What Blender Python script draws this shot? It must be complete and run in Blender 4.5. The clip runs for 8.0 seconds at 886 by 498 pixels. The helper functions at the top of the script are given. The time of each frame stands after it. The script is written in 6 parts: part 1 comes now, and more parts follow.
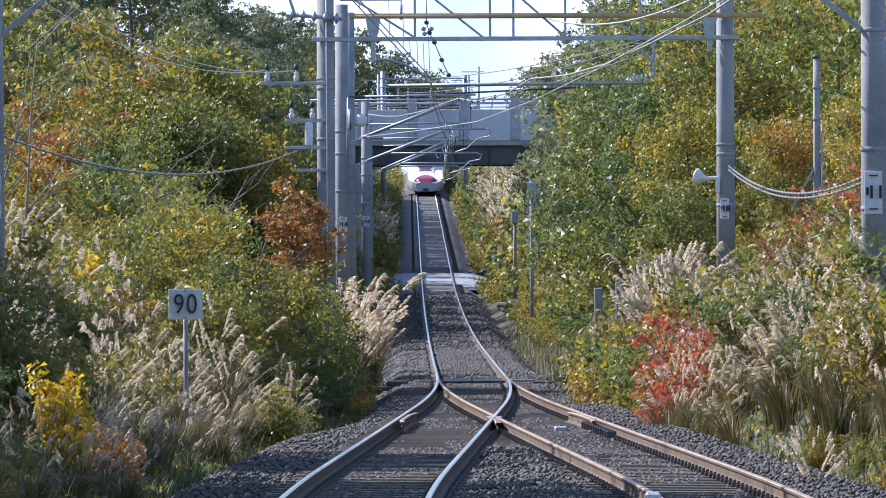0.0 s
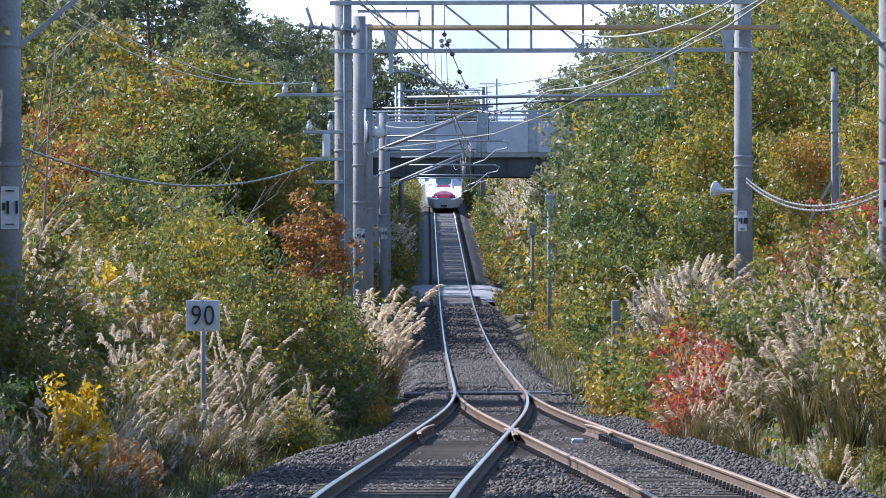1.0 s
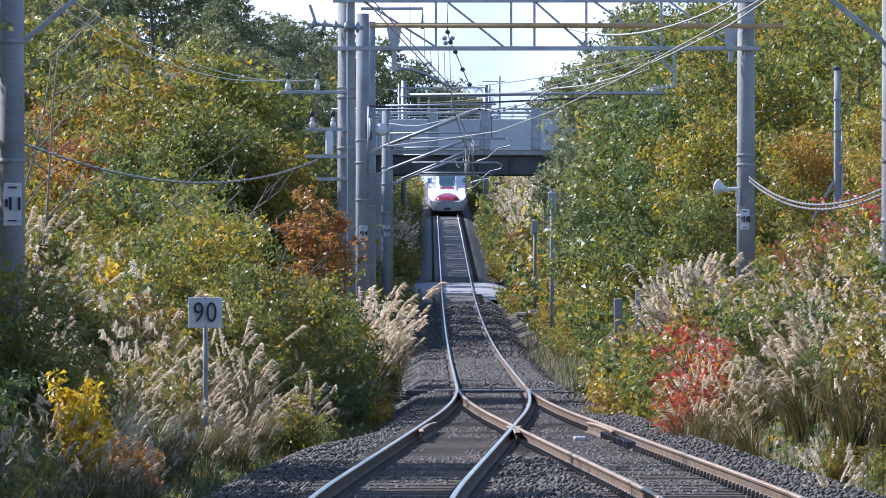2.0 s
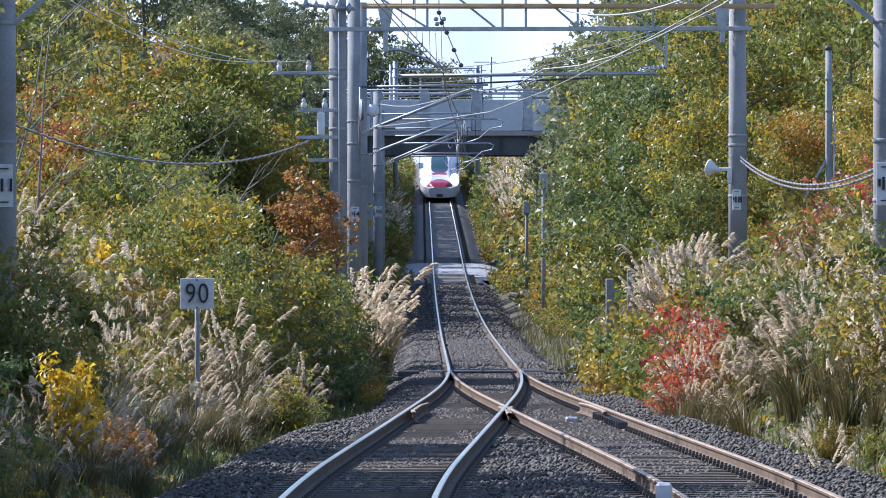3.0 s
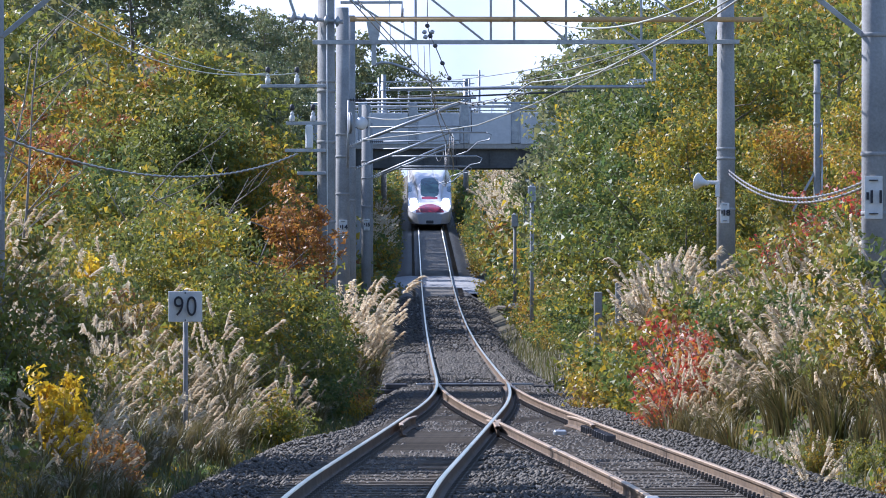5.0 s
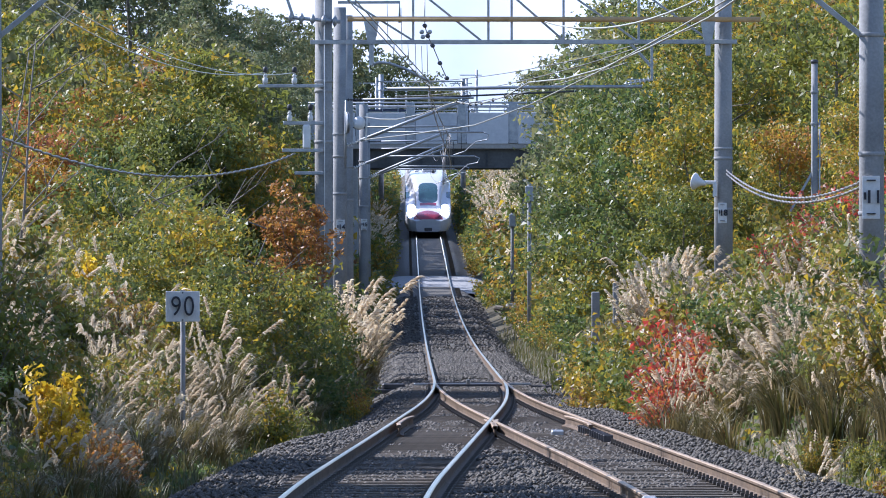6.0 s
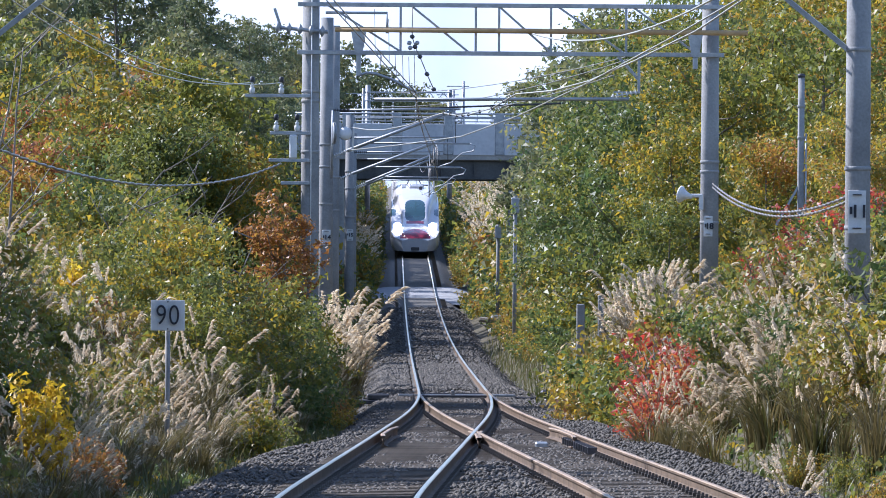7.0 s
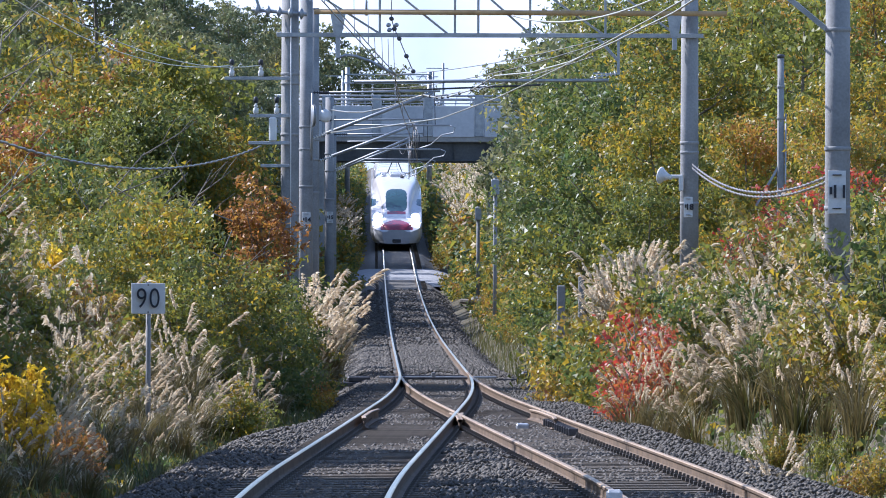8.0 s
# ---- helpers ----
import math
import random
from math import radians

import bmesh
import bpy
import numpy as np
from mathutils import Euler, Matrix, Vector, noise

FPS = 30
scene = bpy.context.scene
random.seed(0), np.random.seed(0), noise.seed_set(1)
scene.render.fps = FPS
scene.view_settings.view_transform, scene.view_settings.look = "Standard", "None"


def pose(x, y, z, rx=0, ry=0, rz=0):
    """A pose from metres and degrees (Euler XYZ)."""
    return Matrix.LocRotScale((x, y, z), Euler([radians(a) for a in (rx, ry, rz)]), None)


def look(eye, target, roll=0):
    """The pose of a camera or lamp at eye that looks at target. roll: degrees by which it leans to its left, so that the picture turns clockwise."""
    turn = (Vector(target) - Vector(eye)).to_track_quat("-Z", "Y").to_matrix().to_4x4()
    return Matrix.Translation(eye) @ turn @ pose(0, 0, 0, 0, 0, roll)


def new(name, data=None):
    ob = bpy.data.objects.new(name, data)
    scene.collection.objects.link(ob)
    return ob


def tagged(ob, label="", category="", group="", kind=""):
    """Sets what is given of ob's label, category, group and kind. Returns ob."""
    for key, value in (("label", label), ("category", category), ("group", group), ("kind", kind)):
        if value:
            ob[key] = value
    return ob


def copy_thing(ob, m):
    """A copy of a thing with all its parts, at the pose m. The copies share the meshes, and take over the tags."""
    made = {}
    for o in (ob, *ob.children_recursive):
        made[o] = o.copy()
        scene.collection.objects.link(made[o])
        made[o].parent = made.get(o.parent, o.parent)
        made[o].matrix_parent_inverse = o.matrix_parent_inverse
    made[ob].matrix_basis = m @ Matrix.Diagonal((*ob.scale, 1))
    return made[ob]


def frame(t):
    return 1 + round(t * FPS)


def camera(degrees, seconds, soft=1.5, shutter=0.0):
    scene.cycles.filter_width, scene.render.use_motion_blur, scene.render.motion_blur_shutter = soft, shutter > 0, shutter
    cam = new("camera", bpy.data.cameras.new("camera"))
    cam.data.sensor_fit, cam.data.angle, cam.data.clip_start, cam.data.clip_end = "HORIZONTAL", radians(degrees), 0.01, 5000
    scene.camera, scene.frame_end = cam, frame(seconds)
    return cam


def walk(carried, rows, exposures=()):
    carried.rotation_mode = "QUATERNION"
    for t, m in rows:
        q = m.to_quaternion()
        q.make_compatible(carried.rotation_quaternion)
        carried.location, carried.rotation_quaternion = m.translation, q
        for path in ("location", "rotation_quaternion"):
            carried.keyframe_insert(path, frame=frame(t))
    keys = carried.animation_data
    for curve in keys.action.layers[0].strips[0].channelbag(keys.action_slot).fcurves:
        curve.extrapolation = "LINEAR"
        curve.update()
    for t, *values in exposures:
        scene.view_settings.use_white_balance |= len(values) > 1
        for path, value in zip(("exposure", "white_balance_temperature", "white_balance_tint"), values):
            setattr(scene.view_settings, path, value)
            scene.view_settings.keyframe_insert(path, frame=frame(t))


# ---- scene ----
# ================= camera =================
cam = camera(7.476, 8.0, soft=0.95)
EYE_Z = 2.6


def aim(pitch, yaw, roll):
    return pose(0, 0, EYE_Z, 90 + pitch, 0, yaw) @ pose(0, 0, 0, 0, 0, roll)


CAMERA_ROWS = [
    (0, -0.0542, -0.0230, -0.289),
    (0.5, 0.0168, 0.0288, -0.119),
    (1, 0.0465, 0.1240, -0.180),
    (1.2, 0.0322, 0.1745, 0.0),
    (2.3, 0.0260, 0.1280, -0.02),
    (2.5, 0.0574, 0.1030, -0.017),
    (3, -0.1368, 0.0763, -0.105),
    (3.5, -0.2541, 0.0683, -0.080),
    (4, -0.1383, 0.0325, -0.095),
    (4.5, -0.0530, 0.0015, -0.08),
    (4.7, -0.0340, -0.0130, -0.08),
    (5.8, -0.0220, -0.0380, -0.06),
    (6, -0.0275, -0.0450, -0.06),
    (6.5, -0.2716, -0.1252, 0.016),
    (6.6, -0.2825, -0.1195, 0.06),
    (6.8, -0.2968, -0.1242, 0.1),
    (6.9, -0.2682, -0.1290, 0.2),
    (7, 0.0668, -0.1661, 0.407),
    (7.1, 0.2236, -0.1958, 0.42),
    (7.2, 0.3955, -0.1767, 0.45),
    (7.3, 0.3955, -0.1815, 0.5),
    (7.5, 0.2442, -0.3390, 0.571),
    (8, -0.0850, -0.3341, 0.158),
]
walk(cam, [(t, aim(p, y, r)) for t, p, y, r in CAMERA_ROWS], [(0, 0.6, 5630, 18), (8, 0.6, 5630, 18)])

# ================= light =================
SUN_EL, SUN_AZ = 41.0, -62.0          # azimuth from +Y, negative to the left
world = bpy.data.worlds.new("sky")
scene.world = world
world.use_nodes = True
wn = world.node_tree
bg = wn.nodes["Background"]
sky = wn.nodes.new("ShaderNodeTexSky")
sky.sky_type, sky.sun_disc = "NISHITA", False
sky.sun_elevation, sky.sun_rotation = radians(SUN_EL), radians(SUN_AZ)
sky.air_density, sky.dust_density, sky.ozone_density = 1.0, 0.5, 1.2
wn.links.new(sky.outputs[0], bg.inputs[0])
bg.inputs[1].default_value = 0.15
sun_data = bpy.data.lights.new("sun", "SUN")
sun_data.energy, sun_data.angle, sun_data.color = 5.3, radians(0.55), (1.0, 0.95, 0.87)
sun = new("sun", sun_data)
sv = Vector((math.sin(radians(SUN_AZ)) * math.cos(radians(SUN_EL)), math.cos(radians(SUN_AZ)) * math.cos(radians(SUN_EL)), math.sin(radians(SUN_EL))))
sun.matrix_basis = look(sv * 300, (0, 0, 0))

# ================= materials =================


def material(name, low, high, rough=0.7, metal=0.0, scale=6.0, detail=6.0, bump=0.0, fine=60.0, coarse=None, per="", spread=0.0, trans=0.0, spec=0.5):
    """A surface between two colours by noise at two scales; per: '' or 'object' or 'island' adds a change piece by piece."""
    m = bpy.data.materials.new(name)
    m.use_nodes = True
    nt = m.node_tree
    b = nt.nodes["Principled BSDF"]
    b.inputs["Roughness"].default_value, b.inputs["Metallic"].default_value = rough, metal
    b.inputs["Specular IOR Level"].default_value = spec
    tc = nt.nodes.new("ShaderNodeTexCoord")
    n1 = nt.nodes.new("ShaderNodeTexNoise")
    n1.inputs["Scale"].default_value, n1.inputs["Detail"].default_value = scale, detail
    nt.links.new(tc.outputs["Object"], n1.inputs["Vector"])
    n2 = nt.nodes.new("ShaderNodeTexNoise")
    n2.inputs["Scale"].default_value, n2.inputs["Detail"].default_value = fine, 3
    nt.links.new(tc.outputs["Object"], n2.inputs["Vector"])
    add = nt.nodes.new("ShaderNodeMath")
    add.operation = "MULTIPLY_ADD"
    nt.links.new(n2.outputs[0], add.inputs[0])
    add.inputs[1].default_value = 0.5
    nt.links.new(n1.outputs[0], add.inputs[2])
    val = add.outputs[0]
    if per:
        src = nt.nodes.new("ShaderNodeObjectInfo" if per == "object" else "ShaderNodeNewGeometry")
        a2 = nt.nodes.new("ShaderNodeMath")
        a2.operation = "MULTIPLY_ADD"
        nt.links.new(src.outputs["Random" if per == "object" else "Random Per Island"], a2.inputs[0])
        a2.inputs[1].default_value = spread
        nt.links.new(val, a2.inputs[2])
        val = a2.outputs[0]
    mr = nt.nodes.new("ShaderNodeMapRange")
    mr.inputs[1].default_value, mr.inputs[2].default_value = 0.5, 1.0 + spread
    nt.links.new(val, mr.inputs[0])
    ramp = nt.nodes.new("ShaderNodeValToRGB")
    ramp.color_ramp.elements[0].color = (*low, 1)
    ramp.color_ramp.elements[1].color = (*high, 1)
    if coarse:
        e = ramp.color_ramp.elements.new(0.5)
        e.color = (*coarse, 1)
    nt.links.new(mr.outputs[0], ramp.inputs[0])
    nt.links.new(ramp.outputs[0], b.inputs["Base Color"])
    if bump:
        bp = nt.nodes.new("ShaderNodeBump")
        bp.inputs["Strength"].default_value, bp.inputs["Distance"].default_value = bump, 0.02
        nt.links.new(n2.outputs[0], bp.inputs["Height"])
        nt.links.new(bp.outputs[0], b.inputs["Normal"])
    if trans:
        tl = nt.nodes.new("ShaderNodeBsdfTranslucent")
        nt.links.new(ramp.outputs[0], tl.inputs[0])
        mx = nt.nodes.new("ShaderNodeMixShader")
        mx.inputs[0].default_value = trans
        out = nt.nodes["Material Output"]
        nt.links.new(b.outputs[0], mx.inputs[1])
        nt.links.new(tl.outputs[0], mx.inputs[2])
        nt.links.new(mx.outputs[0], out.inputs[0])
    return m


def leaf_material(name, stops, rough=0.45, trans=0.5, patch=0.35):
    """Leaves: one colour a leaf from the stops, drifting in patches over the crown."""
    m = bpy.data.materials.new(name)
    m.use_nodes = True
    nt = m.node_tree
    b = nt.nodes["Principled BSDF"]
    b.inputs["Roughness"].default_value = rough
    geo = nt.nodes.new("ShaderNodeNewGeometry")
    tc = nt.nodes.new("ShaderNodeTexCoord")
    oi = nt.nodes.new("ShaderNodeObjectInfo")
    nz = nt.nodes.new("ShaderNodeTexNoise")
    nz.inputs["Scale"].default_value, nz.inputs["Detail"].default_value = patch, 3
    nt.links.new(geo.outputs["Position"], nz.inputs["Vector"])
    a = nt.nodes.new("ShaderNodeMath")
    a.operation = "MULTIPLY_ADD"
    nt.links.new(geo.outputs["Random Per Island"], a.inputs[0])
    a.inputs[1].default_value = 0.42
    c = nt.nodes.new("ShaderNodeMath")
    c.operation = "MULTIPLY_ADD"
    nt.links.new(oi.outputs["Random"], c.inputs[0])
    c.inputs[1].default_value = 0.22
    nt.links.new(nz.outputs[0], c.inputs[2])
    nt.links.new(c.outputs[0], a.inputs[2])
    mr = nt.nodes.new("ShaderNodeMapRange")
    mr.inputs[1].default_value, mr.inputs[2].default_value = 0.40, 1.18
    nt.links.new(a.outputs[0], mr.inputs[0])
    ramp = nt.nodes.new("ShaderNodeValToRGB")
    els = ramp.color_ramp.elements
    while len(els) < len(stops):
        els.new(0.5)
    for k, col in enumerate(stops):
        els[k].position = k / (len(stops) - 1)
        els[k].color = (*col, 1)
    nt.links.new(mr.outputs[0], ramp.inputs[0])
    nt.links.new(ramp.outputs[0], b.inputs["Base Color"])
    tl = nt.nodes.new("ShaderNodeBsdfTranslucent")
    nt.links.new(ramp.outputs[0], tl.inputs[0])
    mx = nt.nodes.new("ShaderNodeMixShader")
    mx.inputs[0].default_value = trans
    nt.links.new(b.outputs[0], mx.inputs[1])
    nt.links.new(tl.outputs[0], mx.inputs[2])
    nt.links.new(mx.outputs[0], nt.nodes["Material Output"].inputs[0])
    return m


def glow(name, col, strength):
    m = bpy.data.materials.new(name)
    m.use_nodes = True
    b = m.node_tree.nodes["Principled BSDF"]
    b.inputs["Base Color"].default_value = (*col, 1)
    b.inputs["Emission Color"].default_value = (*col, 1)
    b.inputs["Emission Strength"].default_value = strength
    return m


M_BALLAST = material("ballast", (0.04, 0.037, 0.031), (0.175, 0.16, 0.133), 0.8, scale=9, fine=35, bump=0.8)
M_STONE = material("ballast_stone", (0.012, 0.011, 0.0095), (0.15, 0.131, 0.104), 0.68, scale=14, fine=60, per="island", spread=0.5)
M_SOIL = material("soil_and_litter", (0.03, 0.025, 0.015), (0.12, 0.10, 0.05), 0.95, scale=1.2, fine=14, bump=0.6)
M_SLEEPER = material("concrete_sleeper", (0.055, 0.043, 0.03), (0.17, 0.136, 0.098), 0.85, scale=8, fine=70, bump=0.3, per="object", spread=0.4)
M_RAIL_SIDE = material("rail_rust", (0.07, 0.047, 0.028), (0.18, 0.12, 0.072), 0.8, scale=3, fine=40, bump=0.2)
M_RAIL_TOP = material("rail_polished", (0.50, 0.40, 0.29), (0.66, 0.53, 0.40), 0.28, 1.0, scale=1.5, fine=30)
M_RAIL_DULL = material("rail_head_rusty", (0.28, 0.18, 0.10), (0.48, 0.35, 0.22), 0.5, 0.35, scale=1.5, fine=30)
M_CLIP = material("fastening_steel", (0.05, 0.045, 0.04), (0.18, 0.16, 0.14), 0.6, 0.4, scale=20)
M_CONCRETE = material("pole_concrete", (0.19, 0.192, 0.19), (0.35, 0.352, 0.345), 0.85, scale=1.6, fine=25, bump=0.15)
M_GALV = material("galvanised_steel", (0.27, 0.29, 0.31), (0.45, 0.47, 0.49), 0.5, 0.55, scale=5, fine=50)
M_DARKSTEEL = material("dark_steel", (0.03, 0.032, 0.036), (0.10, 0.10, 0.11), 0.55, 0.4, scale=5)
# warm sunlight on the portal's pipe is put into this ochre
M_ORANGE = material("sunlit_ochre_tube", (0.36, 0.22, 0.09), (0.55, 0.37, 0.18), 0.6, scale=3, fine=30)
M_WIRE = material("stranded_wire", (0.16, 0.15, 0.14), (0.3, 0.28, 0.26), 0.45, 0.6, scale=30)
# lighter copy of the wire, with sunlight put into its colour
M_WIRE_LIT = material("copper_wire_lit", (0.42, 0.40, 0.35), (0.60, 0.58, 0.5), 0.35, 0.5, scale=30)
M_PORCELAIN = material("porcelain", (0.55, 0.55, 0.53), (0.74, 0.74, 0.72), 0.2, scale=8)
M_PLATE = material("white_enamel_plate", (0.62, 0.62, 0.6), (0.78, 0.78, 0.76), 0.45, scale=7, fine=50)
M_INK = material("black_lettering", (0.012, 0.012, 0.02), (0.03, 0.03, 0.045), 0.5)
M_BRIDGE = material("bridge_panel_paint", (0.42, 0.44, 0.46), (0.60, 0.61, 0.62), 0.6, scale=0.7, fine=6)
M_GIRDER = material("girder_paint", (0.05, 0.053, 0.054), (0.115, 0.118, 0.115), 0.65, scale=0.9, fine=8)
M_PIER = material("pier_concrete", (0.24, 0.235, 0.22), (0.42, 0.41, 0.38), 0.85, scale=0.8, fine=9, bump=0.2)
M_BARK = material("bark", (0.09, 0.075, 0.055), (0.26, 0.23, 0.19), 0.9, scale=9, fine=40, bump=0.5)

# ================= mesh helpers =================


def mesh_from(name, verts, faces, mats, index=None, smooth=False):
    me = bpy.data.meshes.new(name)
    me.from_pydata([tuple(v) for v in verts], [], [tuple(f) for f in faces])
    for m in mats if isinstance(mats, (list, tuple)) else [mats]:
        me.materials.append(m)
    if index is not None:
        me.polygons.foreach_set("material_index", np.asarray(index, dtype=np.int32))
    if smooth:
        me.polygons.foreach_set("use_smooth", np.ones(len(me.polygons), dtype=bool))
    me.update()
    return me


def part(name, data, mats=None, parent=None, label="", smooth=False):
    """One mesh object from a bmesh or a mesh, under a thing or a part."""
    if isinstance(data, bmesh.types.BMesh):
        me = bpy.data.meshes.new(name)
        data.to_mesh(me)
        data.free()
        for m in mats if isinstance(mats, (list, tuple)) else [mats]:
            me.materials.append(m)
        if smooth:
            me.polygons.foreach_set("use_smooth", np.ones(len(me.polygons), dtype=bool))
    else:
        me = data
    ob = new(name, me)
    if parent:
        ob.parent = parent
    return tagged(ob, label)


def thing(name, m, label, category, group="", kind=""):
    ob = new(name)
    ob.empty_display_size = 0.2
    ob.matrix_basis = m
    return tagged(ob, label, category, group, kind)


def add_box(bm, cx, cy, cz, sx, sy, sz, bevel=0.0, rot=None, mat=0):
    r = bmesh.ops.create_cube(bm, size=1.0)
    vs = r["verts"]
    bmesh.ops.scale(bm, vec=(sx, sy, sz), verts=vs)
    if bevel:
        es = list({e for v in vs for e in v.link_edges})
        rb = bmesh.ops.bevel(bm, geom=es, offset=bevel, segments=1, affect="EDGES")
        vs = list({v for f in rb["faces"] for v in f.verts} | {v for v in vs if v.is_valid})
    if rot is not None:
        bmesh.ops.rotate(bm, cent=(0, 0, 0), matrix=rot, verts=vs)
    bmesh.ops.translate(bm, vec=(cx, cy, cz), verts=vs)
    for f in {f for v in vs for f in v.link_faces}:
        f.material_index = mat
    return vs


def tube_arrays(points, radius, sides=8, caps=True):
    """Verts and faces of a tube along points; radius a number or one a point."""
    pts = [Vector(p) for p in points]
    n = len(pts)
    rad = radius if isinstance(radius, (list, tuple)) else [radius] * n
    verts, faces = [], []
    up = None
    for i, p in enumerate(pts):
        d = (pts[min(i + 1, n - 1)] - pts[max(i - 1, 0)]).normalized()
        if up is None:
            up = d.orthogonal().normalized()
        up = (up - d * up.dot(d)).normalized()
        side = d.cross(up)
        for k in range(sides):
            a = 2 * math.pi * k / sides
            verts.append(p + (up * math.cos(a) + side * math.sin(a)) * rad[i])
    for i in range(n - 1):
        for k in range(sides):
            k2 = (k + 1) % sides
            faces.append((i * sides + k, i * sides + k2, (i + 1) * sides + k2, (i + 1) * sides + k))
    if caps:
        faces.append(tuple(range(sides))[::-1])
        faces.append(tuple((n - 1) * sides + k for k in range(sides)))
    return verts, faces


def tubes(name, paths, mat, sides=8, smooth=True):
    """One mesh of many tubes: paths of (points, radius)."""
    V, F = [], []
    for pts, r in paths:
        v, f = tube_arrays(pts, r, sides)
        o = len(V)
        V += v
        F += [tuple(i + o for i in q) for q in f]
    return mesh_from(name, V, F, mat, smooth=smooth)


def lathe(name, profile, mat, sides=16, smooth=True):
    """Turned shape round z from (radius, z) rows."""
    V, F = [], []
    for r, z in profile:
        for k in range(sides):
            a = 2 * math.pi * k / sides
            V.append((r * math.cos(a), r * math.sin(a), z))
    for i in range(len(profile) - 1):
        for k in range(sides):
            k2 = (k + 1) % sides
            F.append((i * sides + k, i * sides + k2, (i + 1) * sides + k2, (i + 1) * sides + k))
    F.append(tuple(range(sides))[::-1])
    F.append(tuple((len(profile) - 1) * sides + k for k in range(sides)))
    return mesh_from(name, V, F, mat, smooth=smooth)


# ================= alignment of the line =================
TOE = 150.0            # where the points begin
GRADE = ((40, 0.06), (69, 0.0), (103, -0.16), (140, -0.31), (171, -0.40), (214, -0.44), (245, -0.33), (273, -0.10), (300, 0.25), (327, 0.72), (375, 1.95), (430, 3.40), (545, 6.45), (700, 10.2))
_gd = np.array([g[0] for g in GRADE], float)
_gz = np.array([g[1] for g in GRADE], float)
_gs = np.gradient(_gz, _gd)


def rail_z(y):
    """Height of the rail head at y metres along the line (smooth between the grade points)."""
    y = min(max(y, _gd[0]), _gd[-1])
    i = min(int(np.searchsorted(_gd, y, side="right")) - 1, len(_gd) - 2)
    h = _gd[i + 1] - _gd[i]
    u = (y - _gd[i]) / h
    return float((2 * u**3 - 3 * u**2 + 1) * _gz[i] + (u**3 - 2 * u**2 + u) * h * _gs[i] + (-2 * u**3 + 3 * u**2) * _gz[i + 1] + (u**3 - u**2) * h * _gs[i + 1])


def base_x(y):
    return 0.67 + 0.0046 * (TOE - y)


def split(y):
    """Distance between the two tracks, 0 before the points."""
    q = TOE - y
    if q <= 0:
        return 0.0
    if q < 33:
        return 0.062 * q * q / 66.0
    u = min(max(q - 70, 0.0), 30.0)          # the loop eases back to run parallel
    return 0.062 * (min(q, 70) - 16.5 + u - u * u / 60)


def shoulder(y):
    """Extra width of the ballast on the right, up to the points."""
    u = min(max((y - 140) / 30, 0.0), 1.0)
    return 0.8 * (1 - u * u * (3 - 2 * u))


def left_x(y):
    return base_x(y) - split(y) / 2


def right_x(y):
    return base_x(y) + split(y) / 2

# ================= ground =================


def sm(a, b, v):
    u = min(max((v - a) / (b - a), 0.0), 1.0)
    return u * u * (3 - 2 * u)


def ground_z(x, y):
    """One continuous ground: formation under the tracks, banks to both sides."""
    rz = rail_z(y)
    lx, rx = left_x(max(y, 45)), right_x(max(y, 45))
    lo, hi = lx - 1.75 - 0.7 * (1 - sm(100, 116, y)), rx + 1.6 + shoulder(y)
    z = rz - 0.62 - 0.35 * sm(0.25, 0.8, min(x - lo, hi - x))
    if x < lo:
        u = lo - x
        z += 0.16 * sm(0, 1.2, u) + 1.6 * sm(0.8, 5, u) + 2.0 * sm(3, 11, u) + 3.0 * sm(9, 26, u)
        z += 6.0 * sm(2.6, 7.5, u) * sm(206, 226, y) * (1 - sm(520, 600, y))          # left bank raised here to throw shade on the track towards the bridge
    elif x > hi:
        u = x - hi
        u += shoulder(y) * sm(0.3, 1.3, u)
        z += 0.25 * sm(0, 1.0, u) + 2.0 * sm(0.5, 4.5, u) + 1.8 * sm(3, 11, u) + 3.0 * sm(9, 26, u)
    far = sm(3.0, 12, abs(x - (lx + rx) / 2))
    z += far * 0.5 * (noise.noise(Vector((x * 0.22, y * 0.09, 0.3))))
    z += 0.05 * far * (1 - sm(190, 240, y)) * noise.noise(Vector((x * 1.4, y * 1.1, 4.1)))
    return z


def build_ground():
    xs = np.concatenate(([-3000, -1200, -500, -200, -100, -60], np.arange(-40, -12, 2.0), np.arange(-12, 14, 0.5), np.arange(14, 42, 2.0), [60, 100, 200, 500, 1200, 3000]))
    ys = np.concatenate(([-1500, -400, -100, -30, 0, 20, 40], np.arange(50, 260, 1.5), np.arange(260, 720, 2.0), [760, 900, 1200, 1800, 3000, 4800]))
    V = []
    for y in ys:
        for x in xs:
            V.append((x, y, ground_z(float(x), float(y))))
    nx = len(xs)
    F = [(j * nx + i, j * nx + i + 1, (j + 1) * nx + i + 1, (j + 1) * nx + i) for j in range(len(ys) - 1) for i in range(nx - 1)]
    me = mesh_from("ground", V, F, M_SOIL, smooth=True)
    tagged(new("ground", me), "dark soil and leaf litter of the railway cutting", "ground", kind="structure")


